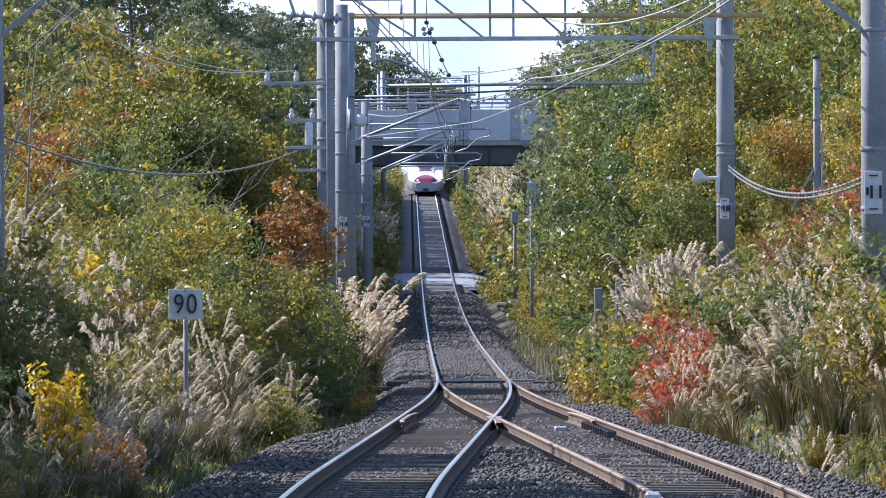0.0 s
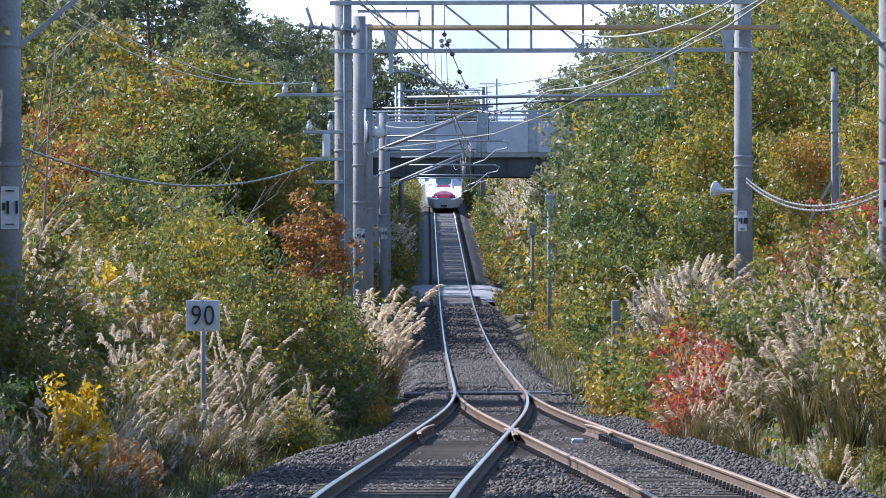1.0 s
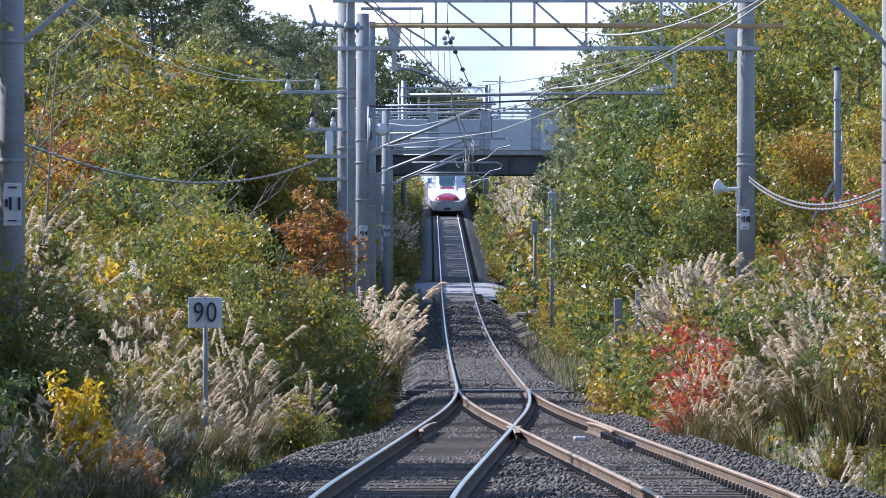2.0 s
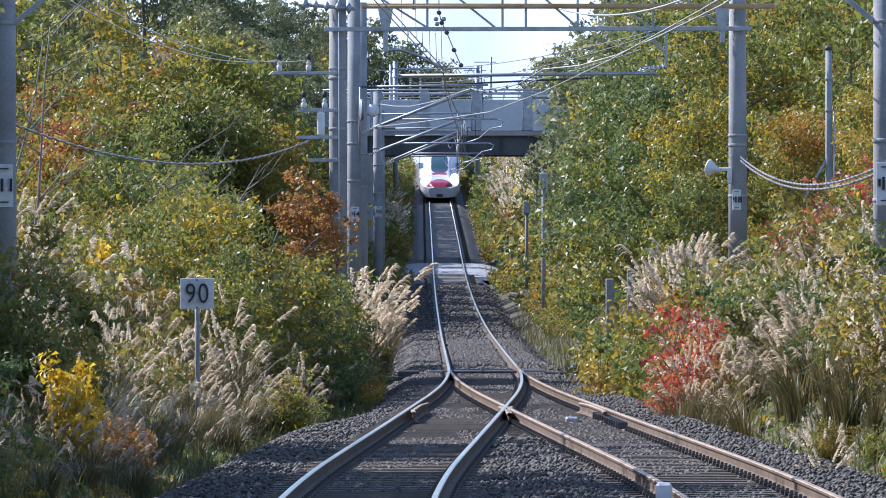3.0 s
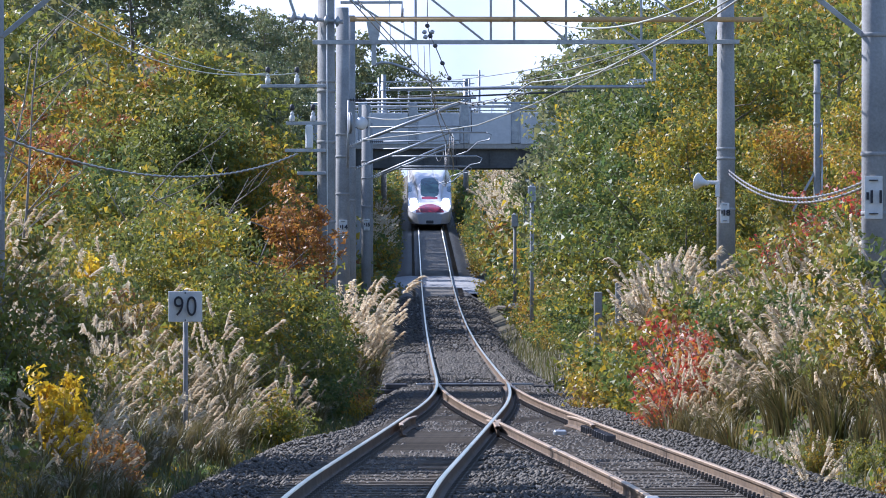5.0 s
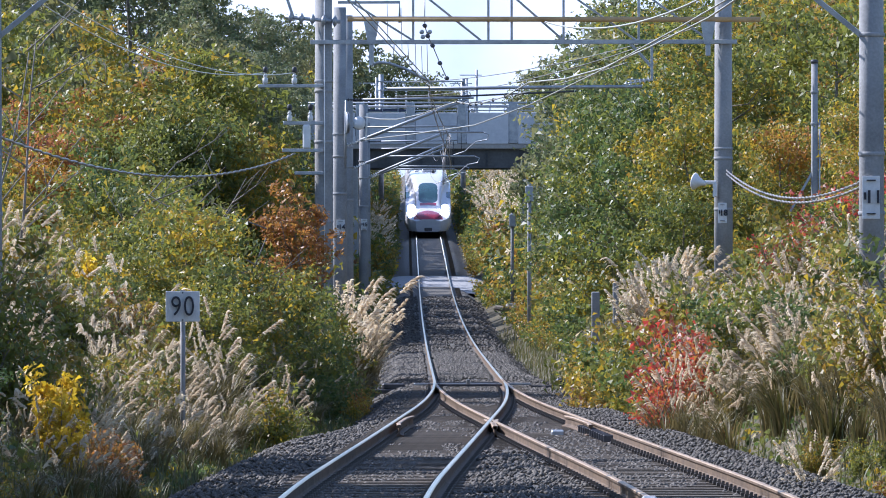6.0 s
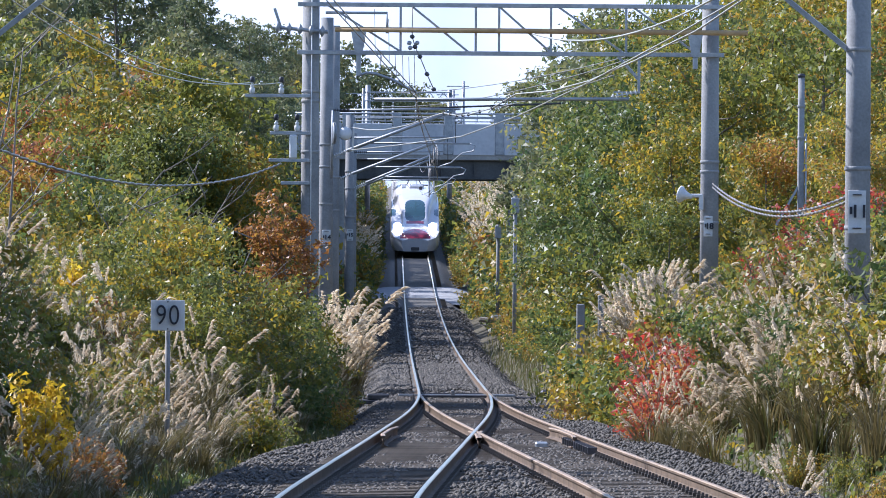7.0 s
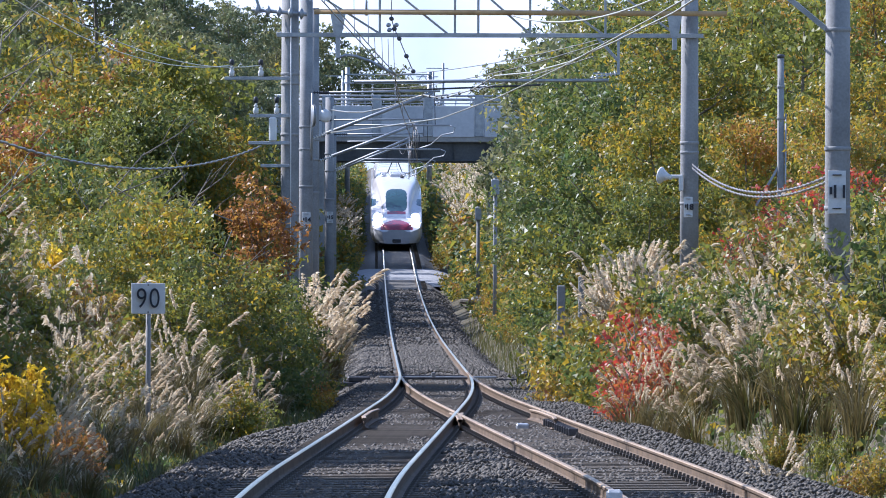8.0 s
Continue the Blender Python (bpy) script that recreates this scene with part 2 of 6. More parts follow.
def build_ballast():
    """Ballast bed: shoulders, crown and cribs, with an uneven top."""
    ys = np.concatenate((np.arange(46, 135, 0.3), np.arange(135, 300, 0.8), np.arange(300, 700, 2.0)))
    us = np.linspace(0, 1, 41)
    V, F = [], []
    for y in ys:
        y = float(y)
        lo, hi = left_x(y) - 2.2 - 0.7 * (1 - sm(100, 116, y)), right_x(y) + 2.1 + shoulder(y)
        rz = rail_z(y)
        for u in us:
            x = lo + (hi - lo) * u
            edge = min(x - lo, hi - x)
            z = rz - 0.60 + 0.36 * sm(0.05, 0.85, edge)
            mid = (left_x(y) + right_x(y)) / 2
            if split(y) > 2.4:
                z += 0.07 * (1 - sm(0.1, (split(y) - 1.7) / 2 + 0.15, abs(x - mid)))
            z += (0.035 * noise.noise(Vector((x * 3.1, y * 1.7, 0))) + 0.02 * noise.noise(Vector((x * 9, y * 6, 3)))) * (1 - 0.9 * sm(110, 150, y)) + 0.092 * sm(152, 160, y) * sm(0.9, 1.3, edge)
            V.append((x, y, z))
    n = len(us)
    F = [(j * n + i, j * n + i + 1, (j + 1) * n + i + 1, (j + 1) * n + i) for j in range(len(ys) - 1) for i in range(n - 1)]
    bed = tagged(new("ballast_bed", mesh_from("ballast_bed", V, F, M_BALLAST, smooth=True)), "grey crushed stone ballast bed under the rails", "ballast", kind="structure")
    # loose stones on it
    rng = np.random.default_rng(5)
    N = 66000
    y = np.where(rng.random(N) < 0.84, 60 + 140 * rng.random(N) ** 1.6, 150 + 160 * rng.random(N))
    lo = np.array([left_x(v) - 2.3 - 0.7 * (1 - sm(100, 116, v)) for v in y])
    hi = np.array([right_x(v) + 2.2 + shoulder(v) for v in y])
    x = lo + (hi - lo) * rng.random(N)
    lx = np.array([left_x(v) for v in y])
    rx = np.array([right_x(v) for v in y])
    sp = rx - lx
    on = np.minimum(np.abs(x - lx), np.abs(x - rx)) < 1.0
    rail = np.min(np.abs(np.stack([x - lx - 0.75, x - lx + 0.75, x - rx - 0.75, x - rx + 0.75])), axis=0) < 0.13
    nz = np.array([noise.noise(Vector((a * 0.9, b * 0.35, 7.7))) for a, b in zip(x, y)])
    keep = ~rail & (~on | (y > 158) | (nz > -0.08) & (rng.random(N) < 0.8))
    x, y, lo, hi, sp, on = x[keep], y[keep], lo[keep], hi[keep], sp[keep], on[keep]
    rz = np.array([rail_z(v) for v in y])
    edge = np.minimum(x - lo, hi - x)
    e = np.clip((edge - 0.05) / 0.8, 0, 1)
    z = rz - 0.60 + 0.36 * e * e * (3 - 2 * e) + np.where(on, 0.05, 0.035)
    half = np.clip((sp - 1.7) / 2 + 0.05, 0.01, None)
    m = np.clip((np.abs(x - (lo + hi) / 2) - 0.1) / half, 0, 1)
    z += np.where(sp > 2.4, 0.07 * (1 - m * m * (3 - 2 * m)), 0)
    r = (0.022 + 0.028 * rng.random(len(x))) * np.clip(y / 130, 1, 1.45)
    z += 0.075 * np.clip((y - 150) / 10, 0, 1)
    octa = np.array([(1, 0, 0), (0, 1, 0), (-1, 0, 0), (0, -1, 0), (0, 0, 1), (0, 0, -1)], float)
    of = np.array([(0, 1, 4), (1, 2, 4), (2, 3, 4), (3, 0, 4), (1, 0, 5), (2, 1, 5), (3, 2, 5), (0, 3, 5)])
    a = rng.random(len(x)) * 6.28
    P = octa[None] * (0.65 + 0.7 * rng.random((len(x), 6, 1))) * r[:, None, None] * np.array([1, 1, 0.75])
    t = rng.normal(0, 0.5, len(x))
    ca, sa, ct, st = np.cos(a), np.sin(a), np.cos(t), np.sin(t)
    X = P[..., 0] * ca[:, None] - P[..., 1] * sa[:, None]
    Y = P[..., 0] * sa[:, None] + P[..., 1] * ca[:, None]
    Z = P[..., 2] * ct[:, None] + X * st[:, None]
    Q = np.stack([X + x[:, None], Y + y[:, None], Z + z[:, None]], -1).reshape(-1, 3)
    Fc = (of[None] + 6 * np.arange(len(x))[:, None, None]).reshape(-1, 3)
    me = fast_mesh("ballast_stones", Q, Fc, [M_STONE])
    tagged(new("ballast_stones", me), "loose grey crushed stones of the track ballast", "ballast stones", kind="stuff")


def fast_mesh(name, V, F, mats, index=None, smooth=False):
    """A mesh straight from arrays; F holds triangles or quads, all alike."""
    me = bpy.data.meshes.new(name)
    V = np.asarray(V, dtype=np.float32)
    F = np.asarray(F, dtype=np.int32)
    k = F.shape[1]
    me.vertices.add(len(V))
    me.vertices.foreach_set("co", V.ravel())
    me.loops.add(F.size)
    me.loops.foreach_set("vertex_index", F.ravel())
    me.polygons.add(len(F))
    me.polygons.foreach_set("loop_start", np.arange(0, F.size, k, dtype=np.int32))
    for m in mats:
        me.materials.append(m)
    if index is not None:
        me.polygons.foreach_set("material_index", np.asarray(index, dtype=np.int32))
    if smooth:
        me.polygons.foreach_set("use_smooth", np.ones(len(F), dtype=bool))
    me.update(calc_edges=True)
    return me


# ================= rails and sleepers =================
RAIL_PROFILE = ((-0.072, 0.0), (0.072, 0.0), (0.072, 0.011), (0.018, 0.03), (0.009, 0.05), (0.009, 0.125), (0.033, 0.138), (0.033, 0.164), (0.024, 0.174), (-0.024, 0.174), (-0.033, 0.164), (-0.033, 0.138), (-0.009, 0.125), (-0.009, 0.05), (-0.018, 0.03), (-0.072, 0.011))


def rail_mesh(name, fx, y0, y1, top, dz=0.0, taper=None):
    ys = list(np.arange(y0, min(y1, 180), 0.75)) + list(np.arange(max(y0, 180), y1, 3.0)) + [y1]
    ys = sorted({round(float(v), 3) for v in ys})
    n = len(RAIL_PROFILE)
    V, F, I = [], [], []
    for y in ys:
        x, z = fx(y), rail_z(y) - 0.174 + dz
        s = 1.0 if taper is None else taper(y)
        for px, pz in RAIL_PROFILE:
            V.append((x + px * s, y, z + pz))
    for j in range(len(ys) - 1):
        for k in range(n):
            k2 = (k + 1) % n
            F.append((j * n + k, j * n + k2, (j + 1) * n + k2, (j + 1) * n + k))
            I.append(1 if k in (7, 8, 9) else 0)
    F.append(tuple(range(n)))
    I.append(0)
    return mesh_from(name, V, F, [M_RAIL_SIDE, top], I)


def sleeper_mesh(length):
    bm = bmesh.new()
    for v in add_box(bm, 0, 0, -0.09, length, 0.26, 0.18):
        if v.co.z > -0.05:
            v.co.y *= 0.68
            v.co.x *= 0.985
    me = bpy.data.meshes.new("sleeper")
    bm.to_mesh(me)
    bm.free()
    me.materials.append(M_SLEEPER)
    return me


def clip_mesh():
    bm = bmesh.new()
    for s in (-1, 1):
        add_box(bm, s * 0.11, 0, 0.018, 0.07, 0.13, 0.036)
        add_box(bm, s * 0.115, 0, 0.05, 0.035, 0.035, 0.05)
    me = bpy.data.meshes.new("rail_clip")
    bm.to_mesh(me)
    bm.free()
    me.materials.append(M_CLIP)
    return me


G = 0.7525


def build_tracks():
    left = thing("railway_track", pose(0, 0, 0), "polished steel rails on concrete sleepers, curving to the platform road", "railway track", kind="structure")
    right = thing("railway_track", pose(0, 0, 0), "rusty brown rails on concrete sleepers, diverging siding", "railway track", kind="structure")
    main = thing("railway_track", pose(0, 0, 0), "single straight line with bright worn rails running under the bridge", "railway track", kind="structure")
    part("rail", rail_mesh("rail", lambda y: left_x(y) - G, 46, TOE, M_RAIL_TOP), parent=left)
    part("rail", rail_mesh("rail", lambda y: left_x(y) + G, 46, TOE - 0.4, M_RAIL_TOP, taper=lambda y: 0.35 + 0.65 * sm(0, 9, TOE - y)), parent=left)
    part("rail", rail_mesh("rail", lambda y: right_x(y) - G, 46, TOE - 0.4, M_RAIL_DULL, dz=-0.002, taper=lambda y: 0.35 + 0.65 * sm(0, 9, TOE - y)), parent=right)
    part("rail", rail_mesh("rail", lambda y: right_x(y) + G, 46, TOE, M_RAIL_DULL), parent=right)
    for s in (-1, 1):
        part("rail", rail_mesh("rail", lambda y: base_x(y) + s * G, TOE, 690, M_RAIL_TOP), parent=main)
    # check rails beside the crossing, wing rails at it
    part("check_rail", rail_mesh("check_rail", lambda y: left_x(y) - G + 0.115 + 0.06 * sm(2.0, 3.2, abs(y - 108)), 104.5, 111.5, M_RAIL_DULL, dz=0.004), parent=left)
    part("check_rail", rail_mesh("check_rail", lambda y: right_x(y) + G - 0.115 - 0.06 * sm(2.0, 3.2, abs(y - 108)), 104.5, 111.5, M_RAIL_DULL, dz=0.004), parent=right)
    part("wing_rail", rail_mesh("wing_rail", lambda y: left_x(y) + G + 0.10 + 0.07 * sm(106.5, 104, y), 104, 109.0, M_RAIL_DULL, dz=-0.004), parent=right)
    part("wing_rail", rail_mesh("wing_rail", lambda y: right_x(y) - G - 0.10 - 0.07 * sm(106.5, 104, y), 104, 109.0, M_RAIL_DULL, dz=-0.004), parent=left)
    std, clip = sleeper_mesh(2.4), clip_mesh()
    for trk, fx in ((left, left_x), (right, right_x)):
        y = 58.0
        while y < 118:
            rz = rail_z(y) - 0.176
            ob = part("sleeper", std, parent=trk)
            ob.matrix_basis = pose(fx(y), y, rz, 0, 0, math.degrees(math.atan(fx(y) - fx(y + 1))))
            for s in (-1, 1):
                c = part("rail_clip", clip, parent=trk)
                c.matrix_basis = pose(fx(y) + s * G, y, rz + 0.001)
            y += 0.6
    # long timbers through the points
    k = 0
    y = 118.0
    sizes = {}
    while y < 153:
        ln = round(2.5 + max(split(y), 0), 1)
        if ln not in sizes:
            sizes[ln] = sleeper_mesh(ln)
        ob = part("turnout_sleeper", sizes[ln], parent=main, label="dark weathered turnout sleeper" if k == 0 else "")
        ob.matrix_basis = pose((left_x(y) + right_x(y)) / 2, y, rail_z(y) - 0.176)
        for fx in ((left_x, right_x) if split(y) > 0.3 else (left_x,)):
            for s in (-1, 1):
                c = part("rail_clip", clip, parent=main)
                c.matrix_basis = pose(fx(y) + s * G, y, rail_z(y) - 0.175)
        y += 0.6
        k += 1
    # farther sleepers of the single line, joined
    y = 153.0
    V, F = [], []
    cube = [(-1, -1, 0), (1, -1, 0), (1, 1, 0), (-1, 1, 0), (-1, -1, -1), (1, -1, -1), (1, 1, -1), (-1, 1, -1)]
    while y < 560:
        o = len(V)
        for a, b, c in cube:
            V.append((base_x(y) + a * 1.2, y + b * 0.12, rail_z(y) - 0.176 + c * 0.15))
        F += [tuple(i + o for i in q) for q in ((0, 1, 2, 3), (0, 4, 5, 1), (1, 5, 6, 2), (2, 6, 7, 3), (3, 7, 4, 0))]
        y += 0.6
    tagged(part("distant_sleepers", mesh_from("distant_sleepers", V, F, M_SLEEPER), parent=main), kind="stuff")


def build_switch_gear():
    y = TOE + 0.2
    z = rail_z(y)
    mc = thing("point_machine", pose(base_x(y) + 2.15, y, z - 0.3), "black point machine with a white-topped cover beside the switch blades", "point machine")
    bm = bmesh.new()
    add_box(bm, 0, 0, 0.02, 1.5, 0.5, 0.1, 0.02)
    part("base_plate", bm, M_DARKSTEEL, mc)
    bm = bmesh.new()
    add_box(bm, 0.1, 0, 0.19, 0.62, 0.42, 0.24, 0.05)
    add_box(bm, 0.25, 0, 0.34, 0.3, 0.3, 0.1, 0.04)
    part("housing", bm, M_DARKSTEEL, mc)
    bm = bmesh.new()
    add_box(bm, 0.15, -0.8, 0.1, 0.55, 0.25, 0.06, 0.015)
    part("cover_strip", bm, M_PLATE, mc, "pale grey cover strip")
    bm = bmesh.new()
    add_box(bm, -0.55, 0, 0.12, 0.5, 0.06, 0.06, 0.01)
    part("throw_rod", bm, M_DARKSTEEL, mc)
    rods = thing("switch_rods", pose(base_x(y), y, z - 0.12), "steel stretcher rods joining the switch blades", "switch rod")
    for dy, ln in ((0.0, 2.6), (1.3, 1.4), (-1.2, 1.5)):
        bm = bmesh.new()
        add_box(bm, 0.1 if ln > 2 else 0, dy, 0, ln, 0.09, 0.05, 0.01)
        part("rod", bm, M_GALV if dy == 0 else M_DARKSTEEL, rods)
    lk = thing("switch_lock_box", pose(base_x(y) - 1.75, y, z - 0.3), "low black steel lock box on long timbers", "lock box")
    bm = bmesh.new()
    add_box(bm, 0, 0, 0.02, 1.3, 0.5, 0.1, 0.02)
    add_box(bm, 0.1, 0, 0.13, 0.5, 0.4, 0.14, 0.03)
    part("box", bm, M_DARKSTEEL, lk)
    # short post between the rails and pale joint box on the ballast
    st = thing("marker_stub", pose(base_x(y) + 0.0, y - 0.9, z - 0.2), "short pale marker stub between the rails", "marker")
    bm = bmesh.new()
    add_box(bm, 0, 0, 0.1, 0.09, 0.07, 0.22, 0.015)
    part("stub", bm, M_CONCRETE, st)
    jb = thing("track_joint_box", pose(1.87, 106.0, rail_z(106) - 0.2), "pale blue-grey flat joint box on the ballast", "joint box")
    bm = bmesh.new()
    add_box(bm, 0, 0, 0.04, 0.2, 0.5, 0.1, 0.02)
    part("lid", bm, M_GALV, jb)
    # ribbed rail anti-creep slats beside the outer rail
    rb = thing("rail_lubricator_comb", pose(0, 0, 0), "ribbed black comb plates clamped against the rail", "rail fitting")
    for i in range(12):
        yy = 100.5 + i * 0.6
        bm = bmesh.new()
        add_box(bm, right_x(yy) + G - 0.15, yy, rail_z(yy) - 0.11, 0.15, 0.05, 0.11, 0.01)
        part("plate", bm, M_DARKSTEEL, rb)
    # white marker post in the foreground, between the tracks
    wp = thing("white_marker_post", pose(2.09, 67.0, rail_z(67) - 0.62), "short white-painted square post in the ballast", "post")
    bm = bmesh.new()
    add_box(bm, 0, 0, 0.36, 0.16, 0.16, 0.76, 0.025)
    part("post", bm, M_PLATE, wp)


def build_gravel_patch():
    """Fresh pale stone spread across the line short of the bridge."""
    ys, us = np.arange(324, 353, 1.0), np.linspace(-3.1, 3.1, 25)
    V = []
    for y in ys:
        for u in us:
            end = min(y - 324, 352 - y) / 6
            z = rail_z(float(y)) - 0.125 - 0.3 * sm(1.5, 3.1, abs(u)) - 0.2 * (1 - sm(0, 1, end)) + 0.03 * noise.noise(Vector((u * 3, y, 0)))
            V.append((base_x(y) + u, y, z))
    n = len(us)
    F = [(j * n + i, j * n + i + 1, (j + 1) * n + i + 1, (j + 1) * n + i) for j in range(len(ys) - 1) for i in range(n - 1)]
    m = material("fresh_pale_gravel", (0.22, 0.222, 0.225), (0.38, 0.382, 0.385), 0.8, scale=3, fine=25, bump=0.6)
    tagged(new("pale_gravel", mesh_from("pale_gravel", V, F, m)), "fresh pale grey gravel spread across the track", "gravel", kind="structure")


def build_far_hills():
    """Pale hills on the horizon, with the distance haze put into their colour."""
    m = material("haze_coloured_hills", (0.47, 0.53, 0.61), (0.51, 0.57, 0.64), 0.95, scale=0.01, fine=0.05)
    xs = np.linspace(-900, 900, 80)
    V, F = [], []
    for j, (y, k) in enumerate(((4150, 0.0), (4500, 1.0), (4700, 0.0))):
        for x in xs:
            h = 166 + 10 * noise.noise(Vector((x * 0.006, 2.2, 0))) + 5 * noise.noise(Vector((x * 0.03, 5.2, 0))) + 18 * math.exp(-((x + 20) / 36) ** 2) + 22 * math.exp(-((x - 135) / 50) ** 2)
            V.append((x, y, 10 + k * h))
    n = len(xs)
    F = [(j * n + i, j * n + i + 1, (j + 1) * n + i + 1, (j + 1) * n + i) for j in range(2) for i in range(n - 1)]
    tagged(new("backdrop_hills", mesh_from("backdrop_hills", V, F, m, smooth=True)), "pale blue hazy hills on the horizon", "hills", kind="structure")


build_ground()
build_far_hills()
build_ballast()
build_gravel_patch()
build_tracks()
build_switch_gear()

# ================= masts, portals and wires =================


def text_mesh(word, size, mat, bold=0.0):
    cu = bpy.data.curves.new("lettering", "FONT")
    cu.body, cu.size, cu.extrude, cu.align_x, cu.align_y, cu.offset = word, size, 0.02, "CENTER", "CENTER", bold
    ob = bpy.data.objects.new("lettering", cu)
    scene.collection.objects.link(ob)
    bpy.context.view_layer.update()
    me = bpy.data.meshes.new_from_object(ob.evaluated_get(bpy.context.evaluated_depsgraph_get()))
    bpy.data.objects.remove(ob)
    me.materials.clear()
    me.materials.append(mat)
    return me


def plate(parent, x, y, z, w, h, words, bars=True, size=0.2):
    bm = bmesh.new()
    add_box(bm, 0, 0, 0, w, 0.012, h, 0.004)
    p = part("number_plate", bm, M_PLATE, parent, "white enamel number plate")
    p.matrix_basis = pose(x, y, z)
    if words:
        for i, ch in enumerate(words):
            t = part("digit", text_mesh(ch, size, M_INK, 0.005), parent=p)
            t.matrix_basis = pose(w * 0.14 + (i - 0.5) * size * 0.5, -0.03, 0, 90)
    if bars:
        for bx, bz, bw, bh in ((-w * 0.34, 0.02, w * 0.14, h * 0.17), (0, -h * 0.38, w * 0.5, h * 0.025), (0, h * 0.4, w * 0.5, h * 0.025)):
            bm = bmesh.new()
            add_box(bm, bx, -0.02, bz, bw, 0.03, bh)
            part("print_bar", bm, M_INK, p)


def shaft(parent, x, y, z0, z1, r0, r1, name="shaft", mat=None):
    me = lathe(name, [(r0, z0), (r0 + (r1 - r0) * 0.5, (z0 + z1) / 2), (r1, z1)], mat or M_CONCRETE, 20)
    ob = part(name, me, parent=parent)
    ob.matrix_basis = pose(x, y, 0)
    return ob


def band(parent, x, y, z, r):
    me = lathe("band", [(r, -0.03), (r + 0.009, -0.025), (r + 0.009, 0.025), (r, 0.03)], M_CONCRETE, 20)
    part("band", me, parent=parent).matrix_basis = pose(x, y, z)


def bar(name, parent, a, b, w, mat, sides=4):
    return part(name, tubes(name, [([a, b], w)], mat, sides, smooth=sides > 5), parent=parent)


def insulator(parent, x, y, z, tall=0.26, r=0.055):
    me = lathe("pin_insulator", [(0.02, 0), (r, 0.02), (r * 1.05, tall * 0.45), (r * 0.5, tall * 0.5), (r * 0.8, tall * 0.6), (r * 0.8, tall * 0.7), (r * 0.4, tall * 0.75), (r * 0.55, tall)], M_PORCELAIN, 12)
    ob = part("pin_insulator", me, parent=parent, label="white porcelain pin insulator")
    ob.matrix_basis = pose(x, y, z)
    part("cap", lathe("cap", [(r * 0.8, tall - 0.03), (r * 0.95, tall + 0.02), (r * 0.85, tall + 0.08), (r * 0.3, tall + 0.1)], M_DARKSTEEL, 10), parent=ob, label="dark insulator cap")


def disc_string(name, parent, a, b, n, r, mat, core=0.015):
    """A string of sheds between two points."""
    a, b = Vector(a), Vector(b)
    V, F = tube_arrays([a, b], core, 6)
    ax = (b - a)
    for i in range(n):
        c = a + ax * ((i + 0.5) / n)
        d = ax.normalized() * (ax.length / n) * 0.22
        v, f = tube_arrays([c - d, c, c + d], [r * 0.35, r, r * 0.4], 10)
        o = len(V)
        V += v
        F += [tuple(q + o for q in ff) for ff in f]
    return part(name, mesh_from(name, V, F, mat, smooth=True), parent=parent)


def build_portal_near():
    """Wide portal whose beam passes above the picture: two poles and their corner braces."""
    y = 95.0
    p = thing("catenary_portal", pose(0, y, 0), "wide overhead-line portal of round concrete poles with a steel beam", "catenary portal", "overhead line portals")
    for s, x in ((-1, -6.28), (1, 6.08)):
        g = ground_z(x, y)
        shaft(p, x, 0, g - 0.3, 8.3, 0.185, 0.165, "pole")
        band(p, x, 0, 3.88, 0.18)
        band(p, x, 0, 3.05, 0.18)
        band(p, x, 0, 5.55, 0.178)
        bar("brace", p, (x - s * 0.12, -0.02, 5.52), (x - s * 2.0, -0.02, 7.05), 0.05, M_GALV)
        plate(p, x - 0.02 * s, -0.2, 3.27, 0.25, 0.6, "11", True, 0.25)
    for z in (7.1, 8.05):
        bm = bmesh.new()
        add_box(bm, -0.12, 0, z, 12.5, 0.1, 0.1, 0.01)
        part("chord", bm, M_GALV, p)
    for i in range(9):
        x = -5.6 + i * 1.4
        bar("web_bar", p, (x, 0, 7.1), (x + 0.7, 0, 8.05), 0.03, M_GALV)
        bar("web_bar", p, (x + 0.7, 0, 8.05), (x + 1.4, 0, 7.1), 0.03, M_GALV)


